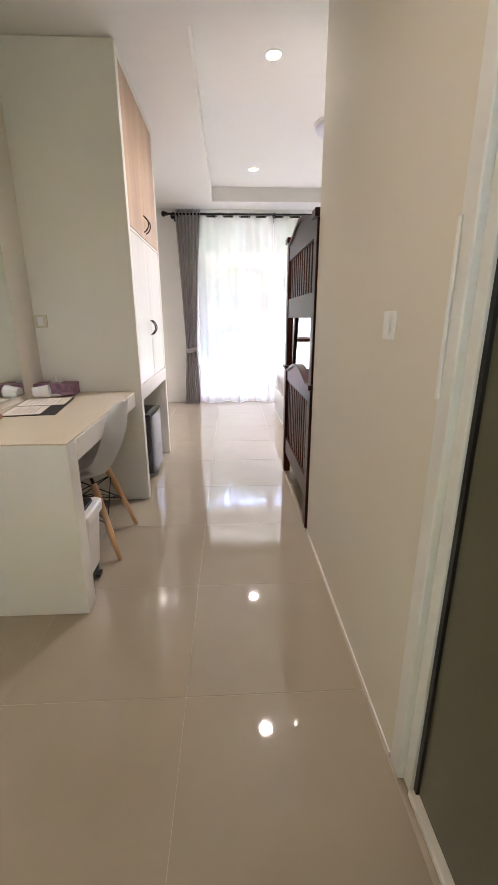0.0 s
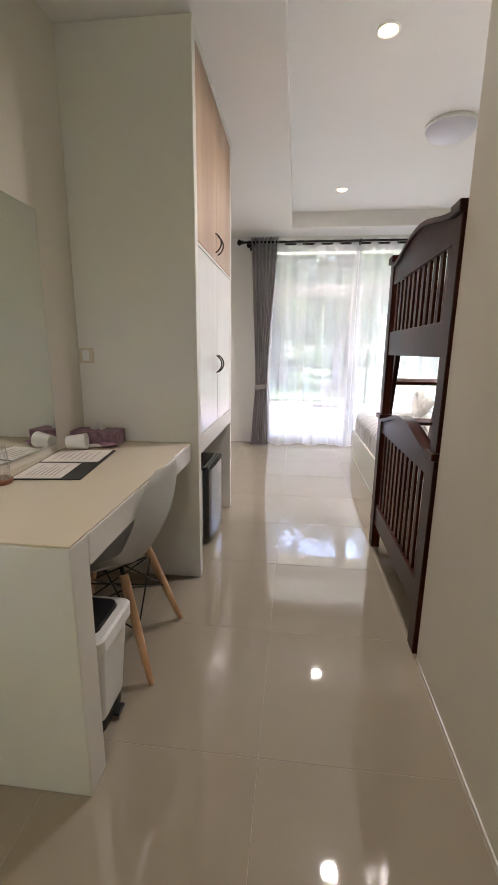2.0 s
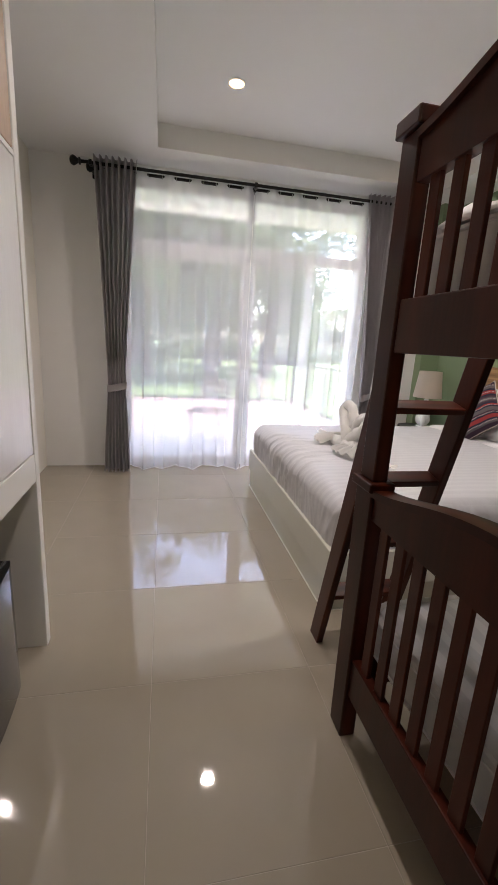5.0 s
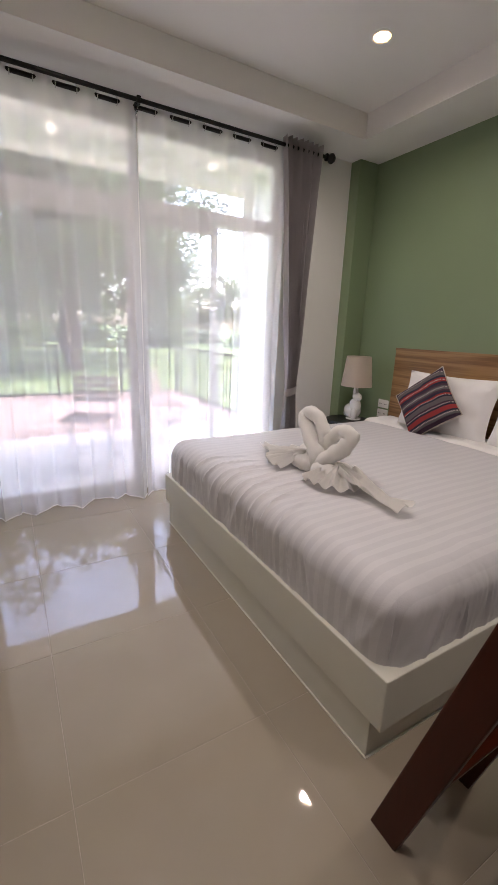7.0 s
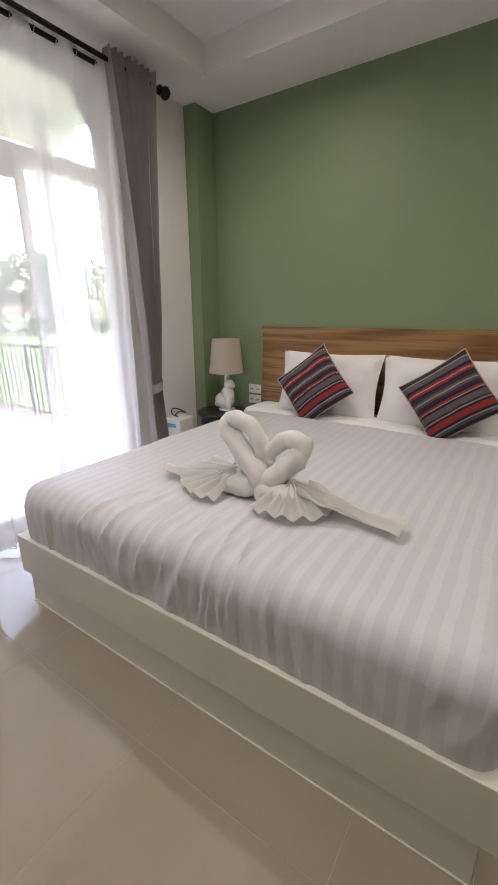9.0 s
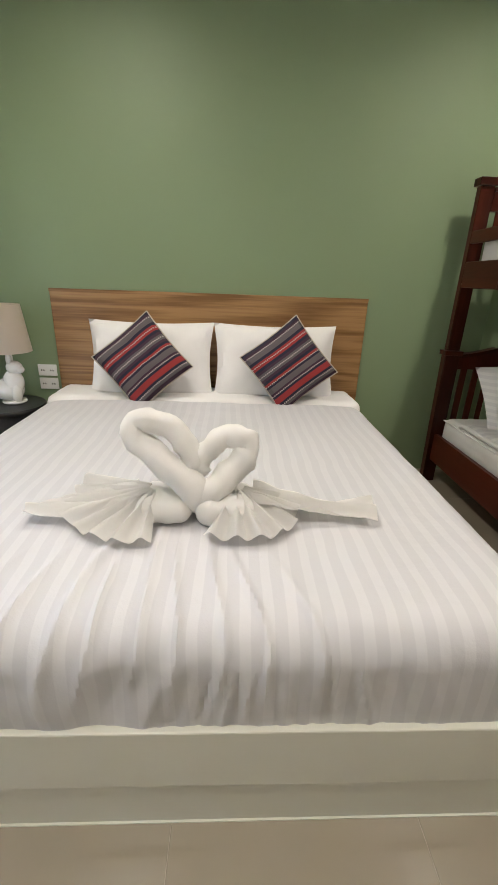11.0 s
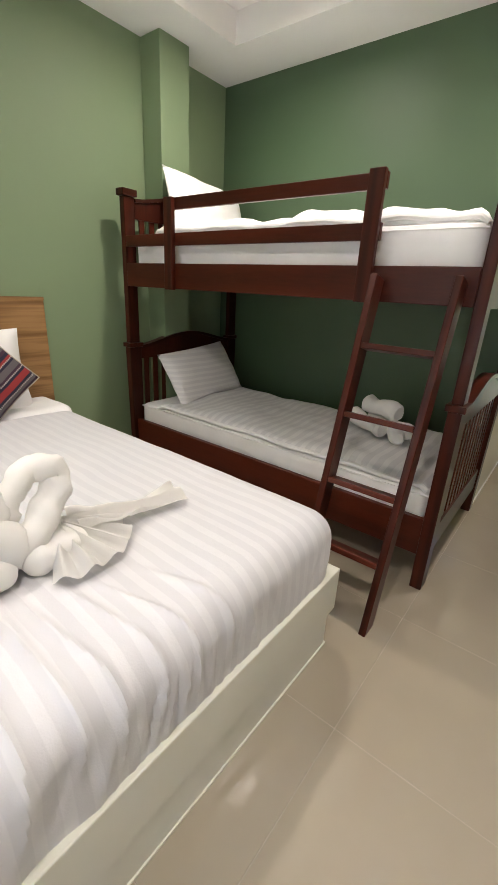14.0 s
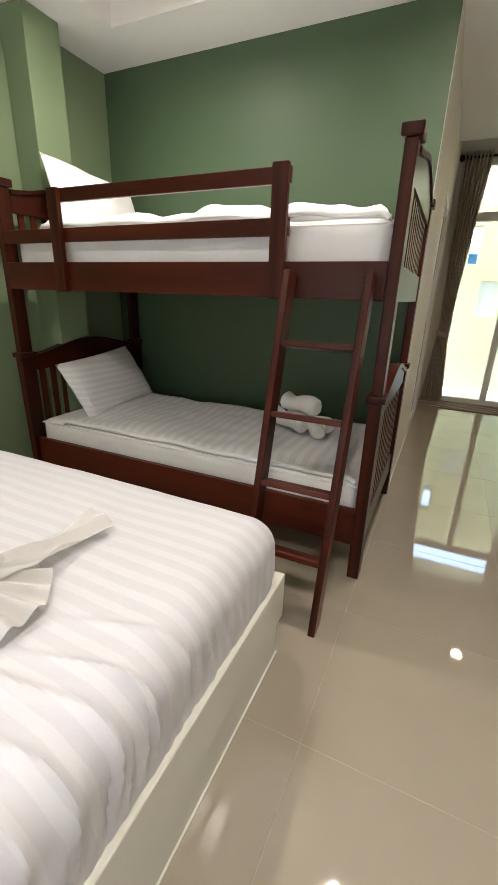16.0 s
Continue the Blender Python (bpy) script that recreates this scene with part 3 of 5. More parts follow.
def entrance():
    """Glazed entrance door in a white frame, seen at the corridor's far end."""
    bm = bmesh.new()
    box(bm, XL, -1.0, YE - 0.12, YE, -0.1, 3.1)
    box(bm, 0.14, XC, YE - 0.12, YE, -0.1, 3.1)
    box(bm, -1.0, 0.14, YE - 0.12, YE, 2.68, 3.1)
    structure("wall_entrance", bm, M["cream"], "cream wall around the glazed entrance door", "wall")
    d = thing("door_2", (-0.4, YE, 0), "white framed glazed entrance door with a top light", "door")
    d["kind"] = "structure"
    ya, yb = YE - 0.09, YE - 0.02
    part("frame", new_box(-1.0, -0.94, ya, yb, 0, 2.68, bevel=0.003), M["alu"], d)
    part("frame", new_box(0.08, 0.14, ya, yb, 0, 2.68, bevel=0.003), M["alu"], d)
    part("transom", new_box(-0.94, 0.08, ya, yb, 2.08, 2.17, bevel=0.003), M["alu"], d)
    part("frame", new_box(-0.94, 0.08, ya, yb, 2.62, 2.68, bevel=0.003), M["alu"], d)
    part("stile", new_box(-0.47, -0.40, ya, yb, 0.06, 2.08, bevel=0.003), M["alu"], d)
    part("rail", new_box(-0.94, 0.08, ya, yb, 0.0, 0.06, bevel=0.003), M["alu"], d)
    for a, b, c, e in ((-0.94, 0.08, 2.17, 2.62), (-0.94, -0.47, 0.06, 2.08), (-0.40, 0.08, 0.06, 2.08)):
        part("pane", new_box(a, b, ya + 0.03, ya + 0.036, c, e), M["glass"], d).visible_shadow = False


entrance()


# ---------------------------------------------------------------- curtains
def rod(name, x0, x1, y, z, brackets, label):
    r = thing(name, ((x0 + x1) / 2, y, z), label, "curtain rod")
    bm = tube(bmesh.new(), [(x0, y, z), (x1, y, z)], 0.0125, 12)
    part("pole", bm, M["dark_metal"], r)
    for x, s in ((x0, -1), (x1, 1)):
        bm = bmesh.new()
        lathe(bm, 0, 0, [(0.013, 0), (0.026, 0.004), (0.026, 0.012), (0.016, 0.018), (0.020, 0.026), (0.034, 0.045), (0.036, 0.058), (0.026, 0.075), (0.008, 0.082)], 16)
        bmesh.ops.transform(bm, matrix=Matrix.Translation((x, y, z)) @ Matrix.Rotation(radians(90 * s), 4, "Y"), verts=bm.verts)
        part("finial", bm, M["dark_metal"], r)
    for x in brackets:
        wall_y = YW if y > 3 else YE
        bm = bmesh.new()
        box(bm, x - 0.012, x + 0.012, min(y, wall_y), max(y, wall_y), z - 0.022, z - 0.010, bevel=0.002)
        box(bm, x - 0.016, x + 0.016, wall_y - (0.008 if y > 3 else 0), wall_y + (0 if y > 3 else 0.008), z - 0.05, z + 0.03, bevel=0.002)
        box(bm, x - 0.012, x + 0.012, y - 0.018, y + 0.018, z - 0.020, z + 0.018, bevel=0.004)
        part("bracket", bm, M["dark_metal"], r)
    return r


YS, ZR = 6.985, 2.492
rod("curtain_rod", -0.91, 1.885, 6.932, 2.508, (-0.84, 0.475, 1.835), "black metal curtain rod with turned end finials")
rod("curtain_rod", -0.80, 1.74, YS, ZR, (-0.78, 0.475, 1.70), "black metal inner rod carrying the sheer curtains")
rod("curtain_rod", -1.20, 0.22, YE + 0.11, 2.675, (-1.1, 0.19), "dark metal curtain rod above the entrance door")


def drape(name, top, tie, foot, y, z_top, z_tie, z_foot, pleats, material, label, depth=0.052):
    """Full-length curtain, pleated from its rings, drawn in by a tie-back."""
    c = thing(name, ((foot[0] + foot[1]) / 2, y, 0), label, "curtain")

    def edge(k, z):
        if z >= z_tie:
            s = (z - z_tie) / (z_top - z_tie)
            s = s ** 1.25 * 0.75 + s * 0.25
            return tie[k] + (top[k] - tie[k]) * s
        s = (z_tie - z) / (z_tie - z_foot)
        return tie[k] + (foot[k] - tie[k]) * s ** 0.8

    def fn(u, v):
        z = z_foot + (z_top - z_foot) * v
        a, b = edge(0, z), edge(1, z)
        w = b - a
        near = math.exp(-((z - z_tie) / 0.28) ** 2)
        ph = u * pleats * 2 * math.pi + 0.5 * noise.noise(Vector((u * 3, z * 0.7, 1.7)))
        amp = depth * (1 - 0.45 * near) * (0.85 + 0.3 * noise.noise(Vector((u * 9, z * 0.8, 4.0))))
        x = a + w * (u + 0.012 * math.sin(2 * ph))
        return Vector((x, y + amp * (abs(math.sin(ph / 2)) * 2 - 1) + 0.01 * noise.noise(Vector((u * 4, z * 2, 0))), z))

    bm = bmesh.new()
    sheet(bm, pleats * 14, 70, fn)
    bmesh.ops.solidify(bm, geom=bm.faces[:], thickness=0.003)
    part("fabric", bm, material, c)
    mid = (tie[0] + tie[1]) / 2
    hw = (tie[1] - tie[0]) / 2 + 0.012
    bm = bmesh.new()
    n = 28
    rings = []
    for k in range(n):
        a = 2 * math.pi * k / n
        px, py = mid + hw * math.cos(a), y + (depth * 0.75 + 0.008) * math.sin(a)
        dz = 0.018 * math.cos(a)
        rings.append([bm.verts.new((px, py, z_tie - 0.03 + dz)), bm.verts.new((px, py, z_tie + 0.03 + dz))])
    for k in range(n):
        p, q = rings[k], rings[(k + 1) % n]
        bm.faces.new((p[0], q[0], q[1], p[1]))
    bmesh.ops.solidify(bm, geom=bm.faces[:], thickness=0.004)
    part("tie_back", bm, material, c)
    return c


drape("curtain", (-0.815, -0.485), (-0.745, -0.60), (-0.79, -0.565), 6.927, 2.560, 0.78, 0.012, 7, M["curtain"], "grey taupe pleated drape tied back beside the terrace door")
drape("curtain", (1.50, 1.825), (1.642, 1.728), (1.62, 1.755), 6.927, 2.560, 0.76, 0.017, 7, M["curtain"], "grey taupe pleated drape tied back near the nightstand")
drape("curtain", (-0.03, 0.26), (0.10, 0.21), (0.03, 0.285), YE + 0.11, 2.725, 0.84, 0.012, 8, M["entry_curtain"], "taupe pleated drape tied back at the entrance", 0.035)


def sheer(x0, x1, folds, seed, label):
    c = thing("sheer_curtain", ((x0 + x1) / 2, 6.93, 0), label, "curtain")

    def fn(u, v):
        z = 0.02 + 2.514 * v + (1 - v) * 0.012 * math.sin(u * 17 + seed)
        ph = u * folds * 2 * math.pi + seed * 0 + (1 - v) * 1.6 * noise.noise(Vector((u * 3, v * 1.2, seed)))
        amp = 0.028 + (1 - v) * (0.012 + 0.03 * noise.noise(Vector((u * 5, v, seed + 3))))
        sag = (1 - v) * 0.01 + (1 - v) * 0.04 * noise.noise(Vector((u * 2.2, v, seed + 8)))
        x = x0 + (x1 - x0) * u + 0.012 * math.sin(2 * ph) * (1 - v)
        fine = (1 - v) * 0.014 * math.sin(2.3 * ph + 5 * noise.noise(Vector((u * 2, v * 0.6, seed))))
        return Vector((x, YS + sag + amp * math.sin(ph) + fine, z))

    bm = bmesh.new()
    sheet(bm, folds * 30, 60, fn)
    part("voile", bm, M["sheer"], c)
    bm = bmesh.new()
    pts = [fn(u / (folds * 8), 0.0) + Vector((0, 0, 0.004)) for u in range(folds * 8 + 1)]
    part("hem", tube(bm, pts, 0.004, 6), M["sheet"], c, "weighted white hem")
    for k in range(folds * 2):
        u = k / (folds * 2)
        x = x0 + (x1 - x0) * u
        bm = bmesh.new()
        pts = [(x, YS + 0.021 * math.cos(a), ZR + 0.021 * math.sin(a)) for a in (2 * math.pi * q / 14 for q in range(15))]
        part("eyelet", tube(bm, pts, 0.003, 6, cap=False), M["chrome"], c)
    return c


sheer(-0.62, 0.472, 5, 1.3, "sheer white voile curtain over the terrace door")
sheer(0.478, 1.575, 5, 5.1, "sheer white voile curtain over the open leaf")


# ---------------------------------------------------------------- ceiling lights
def downlight(x, y, ZT, watts, tone):
    d = thing("downlight", (x, y, ZT), "recessed round downlight with a warm glow", "ceiling light", "ceiling downlights")
    bm = bmesh.new()
    lathe(bm, x, y, [(0.058, ZT + 0.001), (0.060, ZT - 0.004), (0.050, ZT - 0.007), (0.046, ZT - 0.004), (0.045, ZT + 0.0)], 28)
    part("rim", bm, M["white_plastic"], d, "white rim")
    bm = bmesh.new()
    lathe(bm, x, y, [(0.044, ZT - 0.0035), (0.040, ZT - 0.006), (0.02, ZT - 0.0075), (0.002, ZT - 0.008)], 24)
    part("lens", bm, M["warm_lamp"], d, "glowing warm lens")
    lamp = new("downlight_beam", bpy.data.lights.new("downlight_beam", "SPOT"))
    lamp.data.energy = watts
    lamp.data.color = tone
    lamp.data.spot_size = radians(164)
    lamp.data.spot_blend = 1.0
    lamp.data.shadow_soft_size = 0.05
    lamp.location = (x, y, ZT - 0.02)


WARM, AMBER = (1.0, 0.89, 0.77), (1.0, 0.76, 0.50)
for px, py, pz, watts, tone in ((0.160, 4.06, ZT, 3.4, WARM), (0.155, 6.11, ZT, 4.0, WARM), (1.57, 6.13, ZT, 3.5, WARM), (1.57, 4.05, ZT, 3.7, WARM), (-0.61, 1.52, ZS, 1.0, AMBER)):
    downlight(px, py, pz, watts, tone)


def dome_light(x, y):
    d = thing("ceiling_lamp", (x, y, ZT), "round opal glass ceiling lamp, switched off", "ceiling light")
    bm = bmesh.new()
    lathe(bm, x, y, [(0.165, ZT), (0.172, ZT - 0.008), (0.172, ZT - 0.022), (0.16, ZT - 0.028), (0.12, ZT - 0.028)], 40)
    part("base", bm, M["white_plastic"], d)
    bm = bmesh.new()
    lathe(bm, x, y, [(0.163, ZT - 0.026)] + [(0.163 * math.cos(a), ZT - 0.03 - 0.075 * math.sin(a)) for a in (i * math.pi / 20 for i in range(10))], 40)
    part("diffuser", bm, M["dome"], d)


dome_light(0.775, 4.98)


# ---------------------------------------------------------------- desk niche
def desk():
    d = thing("desk", (-1.05, 3.03, 0), "built-in cream desk with a thick top on a masonry pier", "desk")
    part("tabletop", new_box(XL, -0.762, 2.5425, 3.618, 0.668, 0.758, bevel=0.003), M["plaster"], d)
    part("surface", new_box(XL + 0.001, -0.765, 2.455, 3.617, 0.7585, 0.765, bevel=0.002), M["desk_top"], d, "glossy cream surface")
    part("pier", new_box(XL, -0.764, 2.452, 2.542, 0, 0.758, bevel=0.004), M["plaster"], d)


desk()


def wardrobe():
    w = thing("wardrobe", (-1.02, 4.16, 0), "built-in wardrobe with whitish lower and tan upper doors", "wardrobe")
    x0, x1, y0, y1 = XL, -0.720, 3.62, 4.715
    ya, yb = y0 + 0.055, y1 - 0.045
    part("side_panel", new_box(x0, x1, y0, ya, 0, ZS - 0.002, bevel=0.003), M["plaster"], w)
    part("side_panel", new_box(x0, x1, yb, y1, 0, ZS - 0.002, bevel=0.003), M["plaster"], w)
    part("lintel", new_box(x0, x1 - 0.001, ya, yb, 0.693, 0.793, bevel=0.002), M["plaster"], w)
    part("header", new_box(x0, x1 - 0.001, ya, yb, 2.565, ZS - 0.002, bevel=0.002), M["plaster"], w)
    part("divider", new_box(x0, x1 - 0.002, ya, yb, 1.726, 1.740), M["plaster"], w)
    part("back_panel", new_box(x0 + 0.001, x0 + 0.02, ya, yb, 0, 2.56), M["plaster"], w)
    ym = (ya + yb) / 2
    for z0, z1, hz in ((0.798, 1.722, 1.15), (1.746, 2.560, 1.84)):
        for a, b, s in ((ya + 0.004, ym - 0.0025, -1), (ym + 0.0025, yb - 0.004, 1)):
            dr = part("door", new_box(x1 - 0.022, x1 - 0.003, a, b, z0, z1, bevel=0.0025), M["door_pale" if z0 < 1 else "door_wood"], w, "whitish veneer door" if z0 < 1 else "tan veneer door")
            hy = ym + s * 0.035
            pts = []
            for k in range(13):
                q = k / 12
                pts.append((x1 - 0.003 + 0.034 * math.sin(math.pi * q) ** 0.7, hy, hz - 0.052 + 0.104 * q))
            part("handle", tube(bmesh.new(), pts, 0.0043, 8), M["bronze"], dr, "arched bronze handle")


wardrobe()


def minibar():
    f = thing("mini_fridge", (-1.02, 4.23, 0), "small gloss black fridge standing in the wardrobe niche", "fridge")
    part("body", new_box(-1.25, -0.800, 4.00, 4.46, 0.02, 0.505, bevel=0.012), M["fridge"], f)
    bm = bmesh.new()
    n = 14
    prof = []
    for k in range(n + 1):
        q = k / n
        prof.append((-0.752 + 0.020 * (1 - (2 * q - 1) ** 2) ** 0.5, 4.003 + 0.454 * q))
    for z0, z1 in ((0.045, 0.50),):
        lo = [bm.verts.new((x, y, z0)) for x, y in prof]
        hi = [bm.verts.new((x, y, z1)) for x, y in prof]
        lb = [bm.verts.new((-0.793, y, z0)) for x, y in prof]
        hb = [bm.verts.new((-0.793, y, z1)) for x, y in prof]
        for k in range(n):
            bm.faces.new((lo[k], lo[k + 1], hi[k + 1], hi[k]))
            bm.faces.new((hi[k], hi[k + 1], hb[k + 1], hb[k]))
            bm.faces.new((lb[k], lb[k + 1], lo[k + 1], lo[k]))
            bm.faces.new((lb[k + 1], lb[k], hb[k], hb[k + 1]))
        bm.faces.new((lo[0], hi[0], hb[0], lb[0]))
        bm.faces.new((lo[n], lb[n], hb[n], hi[n]))
    dr = part("door", bm, M["fridge"], f)
    part("seal", new_box(-0.801, -0.7935, 4.006, 4.454, 0.05, 0.495), M["white_plastic"], f, "pale door seal")
    part("hinge_cap", new_box(-0.83, -0.755, 4.005, 4.05, 0.503, 0.516, bevel=0.004), M["black_plastic"], f)
    part("label", new_box(-0.845, -0.81, 3.9985, 4.0, 0.39, 0.42), M["white_plastic"], f, "small white sticker")
    for x in (-1.25, -0.88):
        for y in (4.05, 4.41):
            bm = lathe(bmesh.new(), x, y, [(0.018, 0), (0.018, 0.012), (0.012, 0.022)], 12)
            part("foot", bm, M["black_plastic"], f)
    part("trim_strip", new_box(-0.7930, -0.788, 3.999, 4.0025, 0.05, 0.50), M["chrome"], f, "thin silver edge strip")
    part("trim_strip", new_box(-0.7930, -0.786, 4.004, 4.455, 0.5005, 0.504), M["chrome"], f, "thin silver edge strip")
    part("trim_strip", new_box(-0.770, -0.763, 4.010, 4.450, 0.5005, 0.503), M["chrome"], f, "thin silver edge strip")


minibar()


def shell_chair():
    """Moulded shell chair on splayed beech legs, drawn up to the desk with its back to the corridor."""
    c = thing("desk_chair", (-0.97, 3.06, 0), "white moulded shell chair on splayed beech legs under the desk", "chair")
    cx, cy = -0.97, 3.06

    def fn(u, v):
        # v runs from the front edge of the seat over the pan up to the top of the back
        a = u * 2 - 1
        if v < 0.5:
            q = v / 0.5
            x = -0.24 + 0.40 * q
            z = 0.435 - 0.03 * math.sin(math.pi * q) + 0.012 * (1 - q) ** 2 * -1
            half = 0.205 + 0.03 * math.sin(math.pi * q)
            z += 0.055 * abs(a) ** 2.4 * (0.35 + q)
            px = x
        else:
            q = (v - 0.5) / 0.5
            ang = min(1.0, q * 1.5)
            px = 0.16 + 0.075 * math.sin(ang * math.pi / 2) + 0.055 * q ** 1.3
            z = 0.435 + 0.38 * q ** 1.12
            half = 0.235 - 0.05 * q ** 2.2
            px -= 0.085 * abs(a) ** 2.2 * (1 - 0.55 * q)
            if q > 0.8:
                half *= math.sqrt(max(0.0, 1 - ((q - 0.8) / 0.235) ** 2.4))
            z += 0.055 * abs(a) ** 2.4 * 1.35 * max(0.0, 1 - q * 3)
        return Vector((cx + px, cy + a * half, z))

    bm = bmesh.new()
    sheet(bm, 24, 40, fn)
    bmesh.ops.solidify(bm, geom=bm.faces[:], thickness=0.007)
    part("shell", bm, M["white_plastic"], c)
    tops = {}
    for sx in (-1, 1):
        for sy in (-1, 1):
            t = Vector((cx + sx * 0.115, cy + sy * 0.12, 0.40))
            f = Vector((cx + sx * 0.225 + 0.01, cy + sy * 0.20, 0.0))
            tops[sx, sy] = (t, f)
            pts = [f + (t - f) * q for q in (0, 0.1, 0.5, 0.9, 1.0)]
            leg = part("leg", tube(bmesh.new(), pts, [0.011, 0.013, 0.0165, 0.018, 0.016], 12), M["beech"], c, "tapered beech leg")
            bm = bmesh.new()
            tube(bm, [t, Vector((cx + sx * 0.10, cy + sy * 0.105, 0.425))], 0.008, 8)
            part("mount", bm, M["dark_metal"], leg)
    for (a, b) in (((-1, -1), (1, 1)), ((-1, 1), (1, -1)), ((-1, -1), (-1, 1)), ((1, -1), (1, 1)), ((-1, -1), (1, -1)), ((-1, 1), (1, 1))):
        p = tops[a][0].lerp(tops[a][1], 0.12)
        q = tops[b][0].lerp(tops[b][1], 0.52)
        part("wire_brace", tube(bmesh.new(), [p, q], 0.0032, 6), M["dark_metal"], c)
        p2 = tops[b][0].lerp(tops[b][1], 0.12)
        q2 = tops[a][0].lerp(tops[a][1], 0.52)
        part("wire_brace", tube(bmesh.new(), [p2, q2], 0.0032, 6), M["dark_metal"], c)


shell_chair()


def waste_bin():
    b = thing("waste_bin", (-0.89, 2.73, 0), "white plastic pedal bin with a dark lid under the desk", "bin")

    def loop(x0, x1, y0, y1, z, r=0.03, n=4):
        out = []
        for cxx, cyy, a0 in ((x1 - r, y1 - r, 0), (x0 + r, y1 - r, 90), (x0 + r, y0 + r, 180), (x1 - r, y0 + r, 270)):
            for k in range(n + 1):
                a = radians(a0 + 90 * k / n)
                out.append((cxx + r * math.cos(a), cyy + r * math.sin(a), z))
        return out

    def stack(bm, loops):
        rr = [[bm.verts.new(p) for p in lp] for lp in loops]
        for a, c in zip(rr, rr[1:]):
            n = len(a)
            for k in range(n):
                bm.faces.new((a[k], a[(k + 1) % n], c[(k + 1) % n], c[k]))
        bm.faces.new(rr[0][::-1])
        bm.faces.new(rr[-1])
        return bm

    x0, x1, y0, y1 = -1.03, -0.785, 2.60, 2.84
    part("body", stack(bmesh.new(), [loop(x0 + 0.03, x1 - 0.03, y0 + 0.03, y1 - 0.03, 0.05), loop(x0 + 0.012, x1 - 0.012, y0 + 0.012, y1 - 0.012, 0.30), loop(x0 + 0.008, x1 - 0.008, y0 + 0.008, y1 - 0.008, 0.335)]), M["white_plastic"], b)
    part("base", stack(bmesh.new(), [loop(x0 + 0.035, x1 - 0.035, y0 + 0.035, y1 - 0.035, 0.0), loop(x0 + 0.032, x1 - 0.032, y0 + 0.032, y1 - 0.032, 0.05)]), M["black_plastic"], b, "black plastic base")
    part("rim", stack(bmesh.new(), [loop(x0 - 0.002, x1 + 0.002, y0 - 0.002, y1 + 0.002, 0.326), loop(x0 - 0.002, x1 + 0.002, y0 - 0.002, y1 + 0.002, 0.368), loop(x0 + 0.006, x1 - 0.006, y0 + 0.006, y1 - 0.006, 0.376)]), M["white_plastic"], b)
    part("lid", stack(bmesh.new(), [loop(x0 + 0.03, x1 - 0.03, y0 + 0.03, y1 - 0.03, 0.3765), loop(x0 + 0.034, x1 - 0.034, y0 + 0.034, y1 - 0.034, 0.388)]), M["black_plastic"], b, "dark grey lid")
    part("pedal", new_box(-0.815, -0.792, 2.70, 2.75, 0.012, 0.022, bevel=0.003), M["black_plastic"], b)


waste_bin()

# mirror over the desk
mr = thing("wall_mirror", (XL + 0.01, 3.0, 0.84), "large frameless rectangular wall mirror above the desk", "mirror")
part("backing", new_box(XL, XL + 0.006, 2.605, 3.335, 0.812, 1.782), M["black_plastic"], mr)
part("glass", new_box(XL + 0.0065, XL + 0.012, 2.595, 3.345, 0.802, 1.792, bevel=0.004, seg=1), M["mirror"], mr)


def tumbler(x, y):
    z = 0.7655
    t = thing("drinking_glass", (x, y, z), "upturned clear tumbler on a round brown coaster", "glass", "tumblers on the desk")
    part("coaster", lathe(bmesh.new(), x, y, [(0.041, z), (0.044, z + 0.004), (0.044, z + 0.014), (0.040, z + 0.018)], 24), M["cork"], t, "round brown wooden coaster")
    b = z + 0.0185
    bm = lathe(bmesh.new(), x, y, [(0.036, b), (0.0365, b + 0.05), (0.034, b + 0.085), (0.030, b + 0.105), (0.028, b + 0.118), (0.020, b + 0.122)], 24)
    g = part("bowl", bm, M["tumbler"], t)
    bm = bmesh.new()
    sheet(bm, 8, 4, lambda u, v: Vector((x + 0.0372 * math.cos(radians(-62 + 16 * u)), y + 0.0372 * math.sin(radians(-62 + 16 * u)), b + 0.016 + 0.013 * v)))
    bmesh.ops.solidify(bm, geom=bm.faces[:], thickness=-0.0008)
    part("emblem", bm, M["ink"], t, "small black emblem")


for k in range(4):
    tumbler(-1.275 + 0.004 * k, 2.60 + 0.092 * k)


def folder():
    z = 0.7655
    f = thing("menu_folder", (-1.14, 3.13, z), "open black menu folder with two cream cards on the desk", "folder")
    base = pose(-1.165, 3.15, z, 0, 0, 8)
    part("cover", new_box(-0.125, 0.135, -0.225, 0.225, 0, 0.004, bevel=0.001, m=base), M["ink"], f)
    for y0, y1, x1 in ((-0.217, -0.01, 0.06), (0.01, 0.218, 0.122)):
        c = part("card", new_box(-0.115, x1, y0, y1, 0.0045, 0.0062, m=base), M["paper"], f, "cream printed card")
        for k in range(7):
            xx = -0.08 + k * (x1 + 0.06) / 7
            part("text_line", new_box(xx, xx + 0.003, y0 + 0.03, y1 - 0.03 - 0.02 * (k % 3), 0.0064, 0.0068, m=base), M["mauve"], c)


folder()


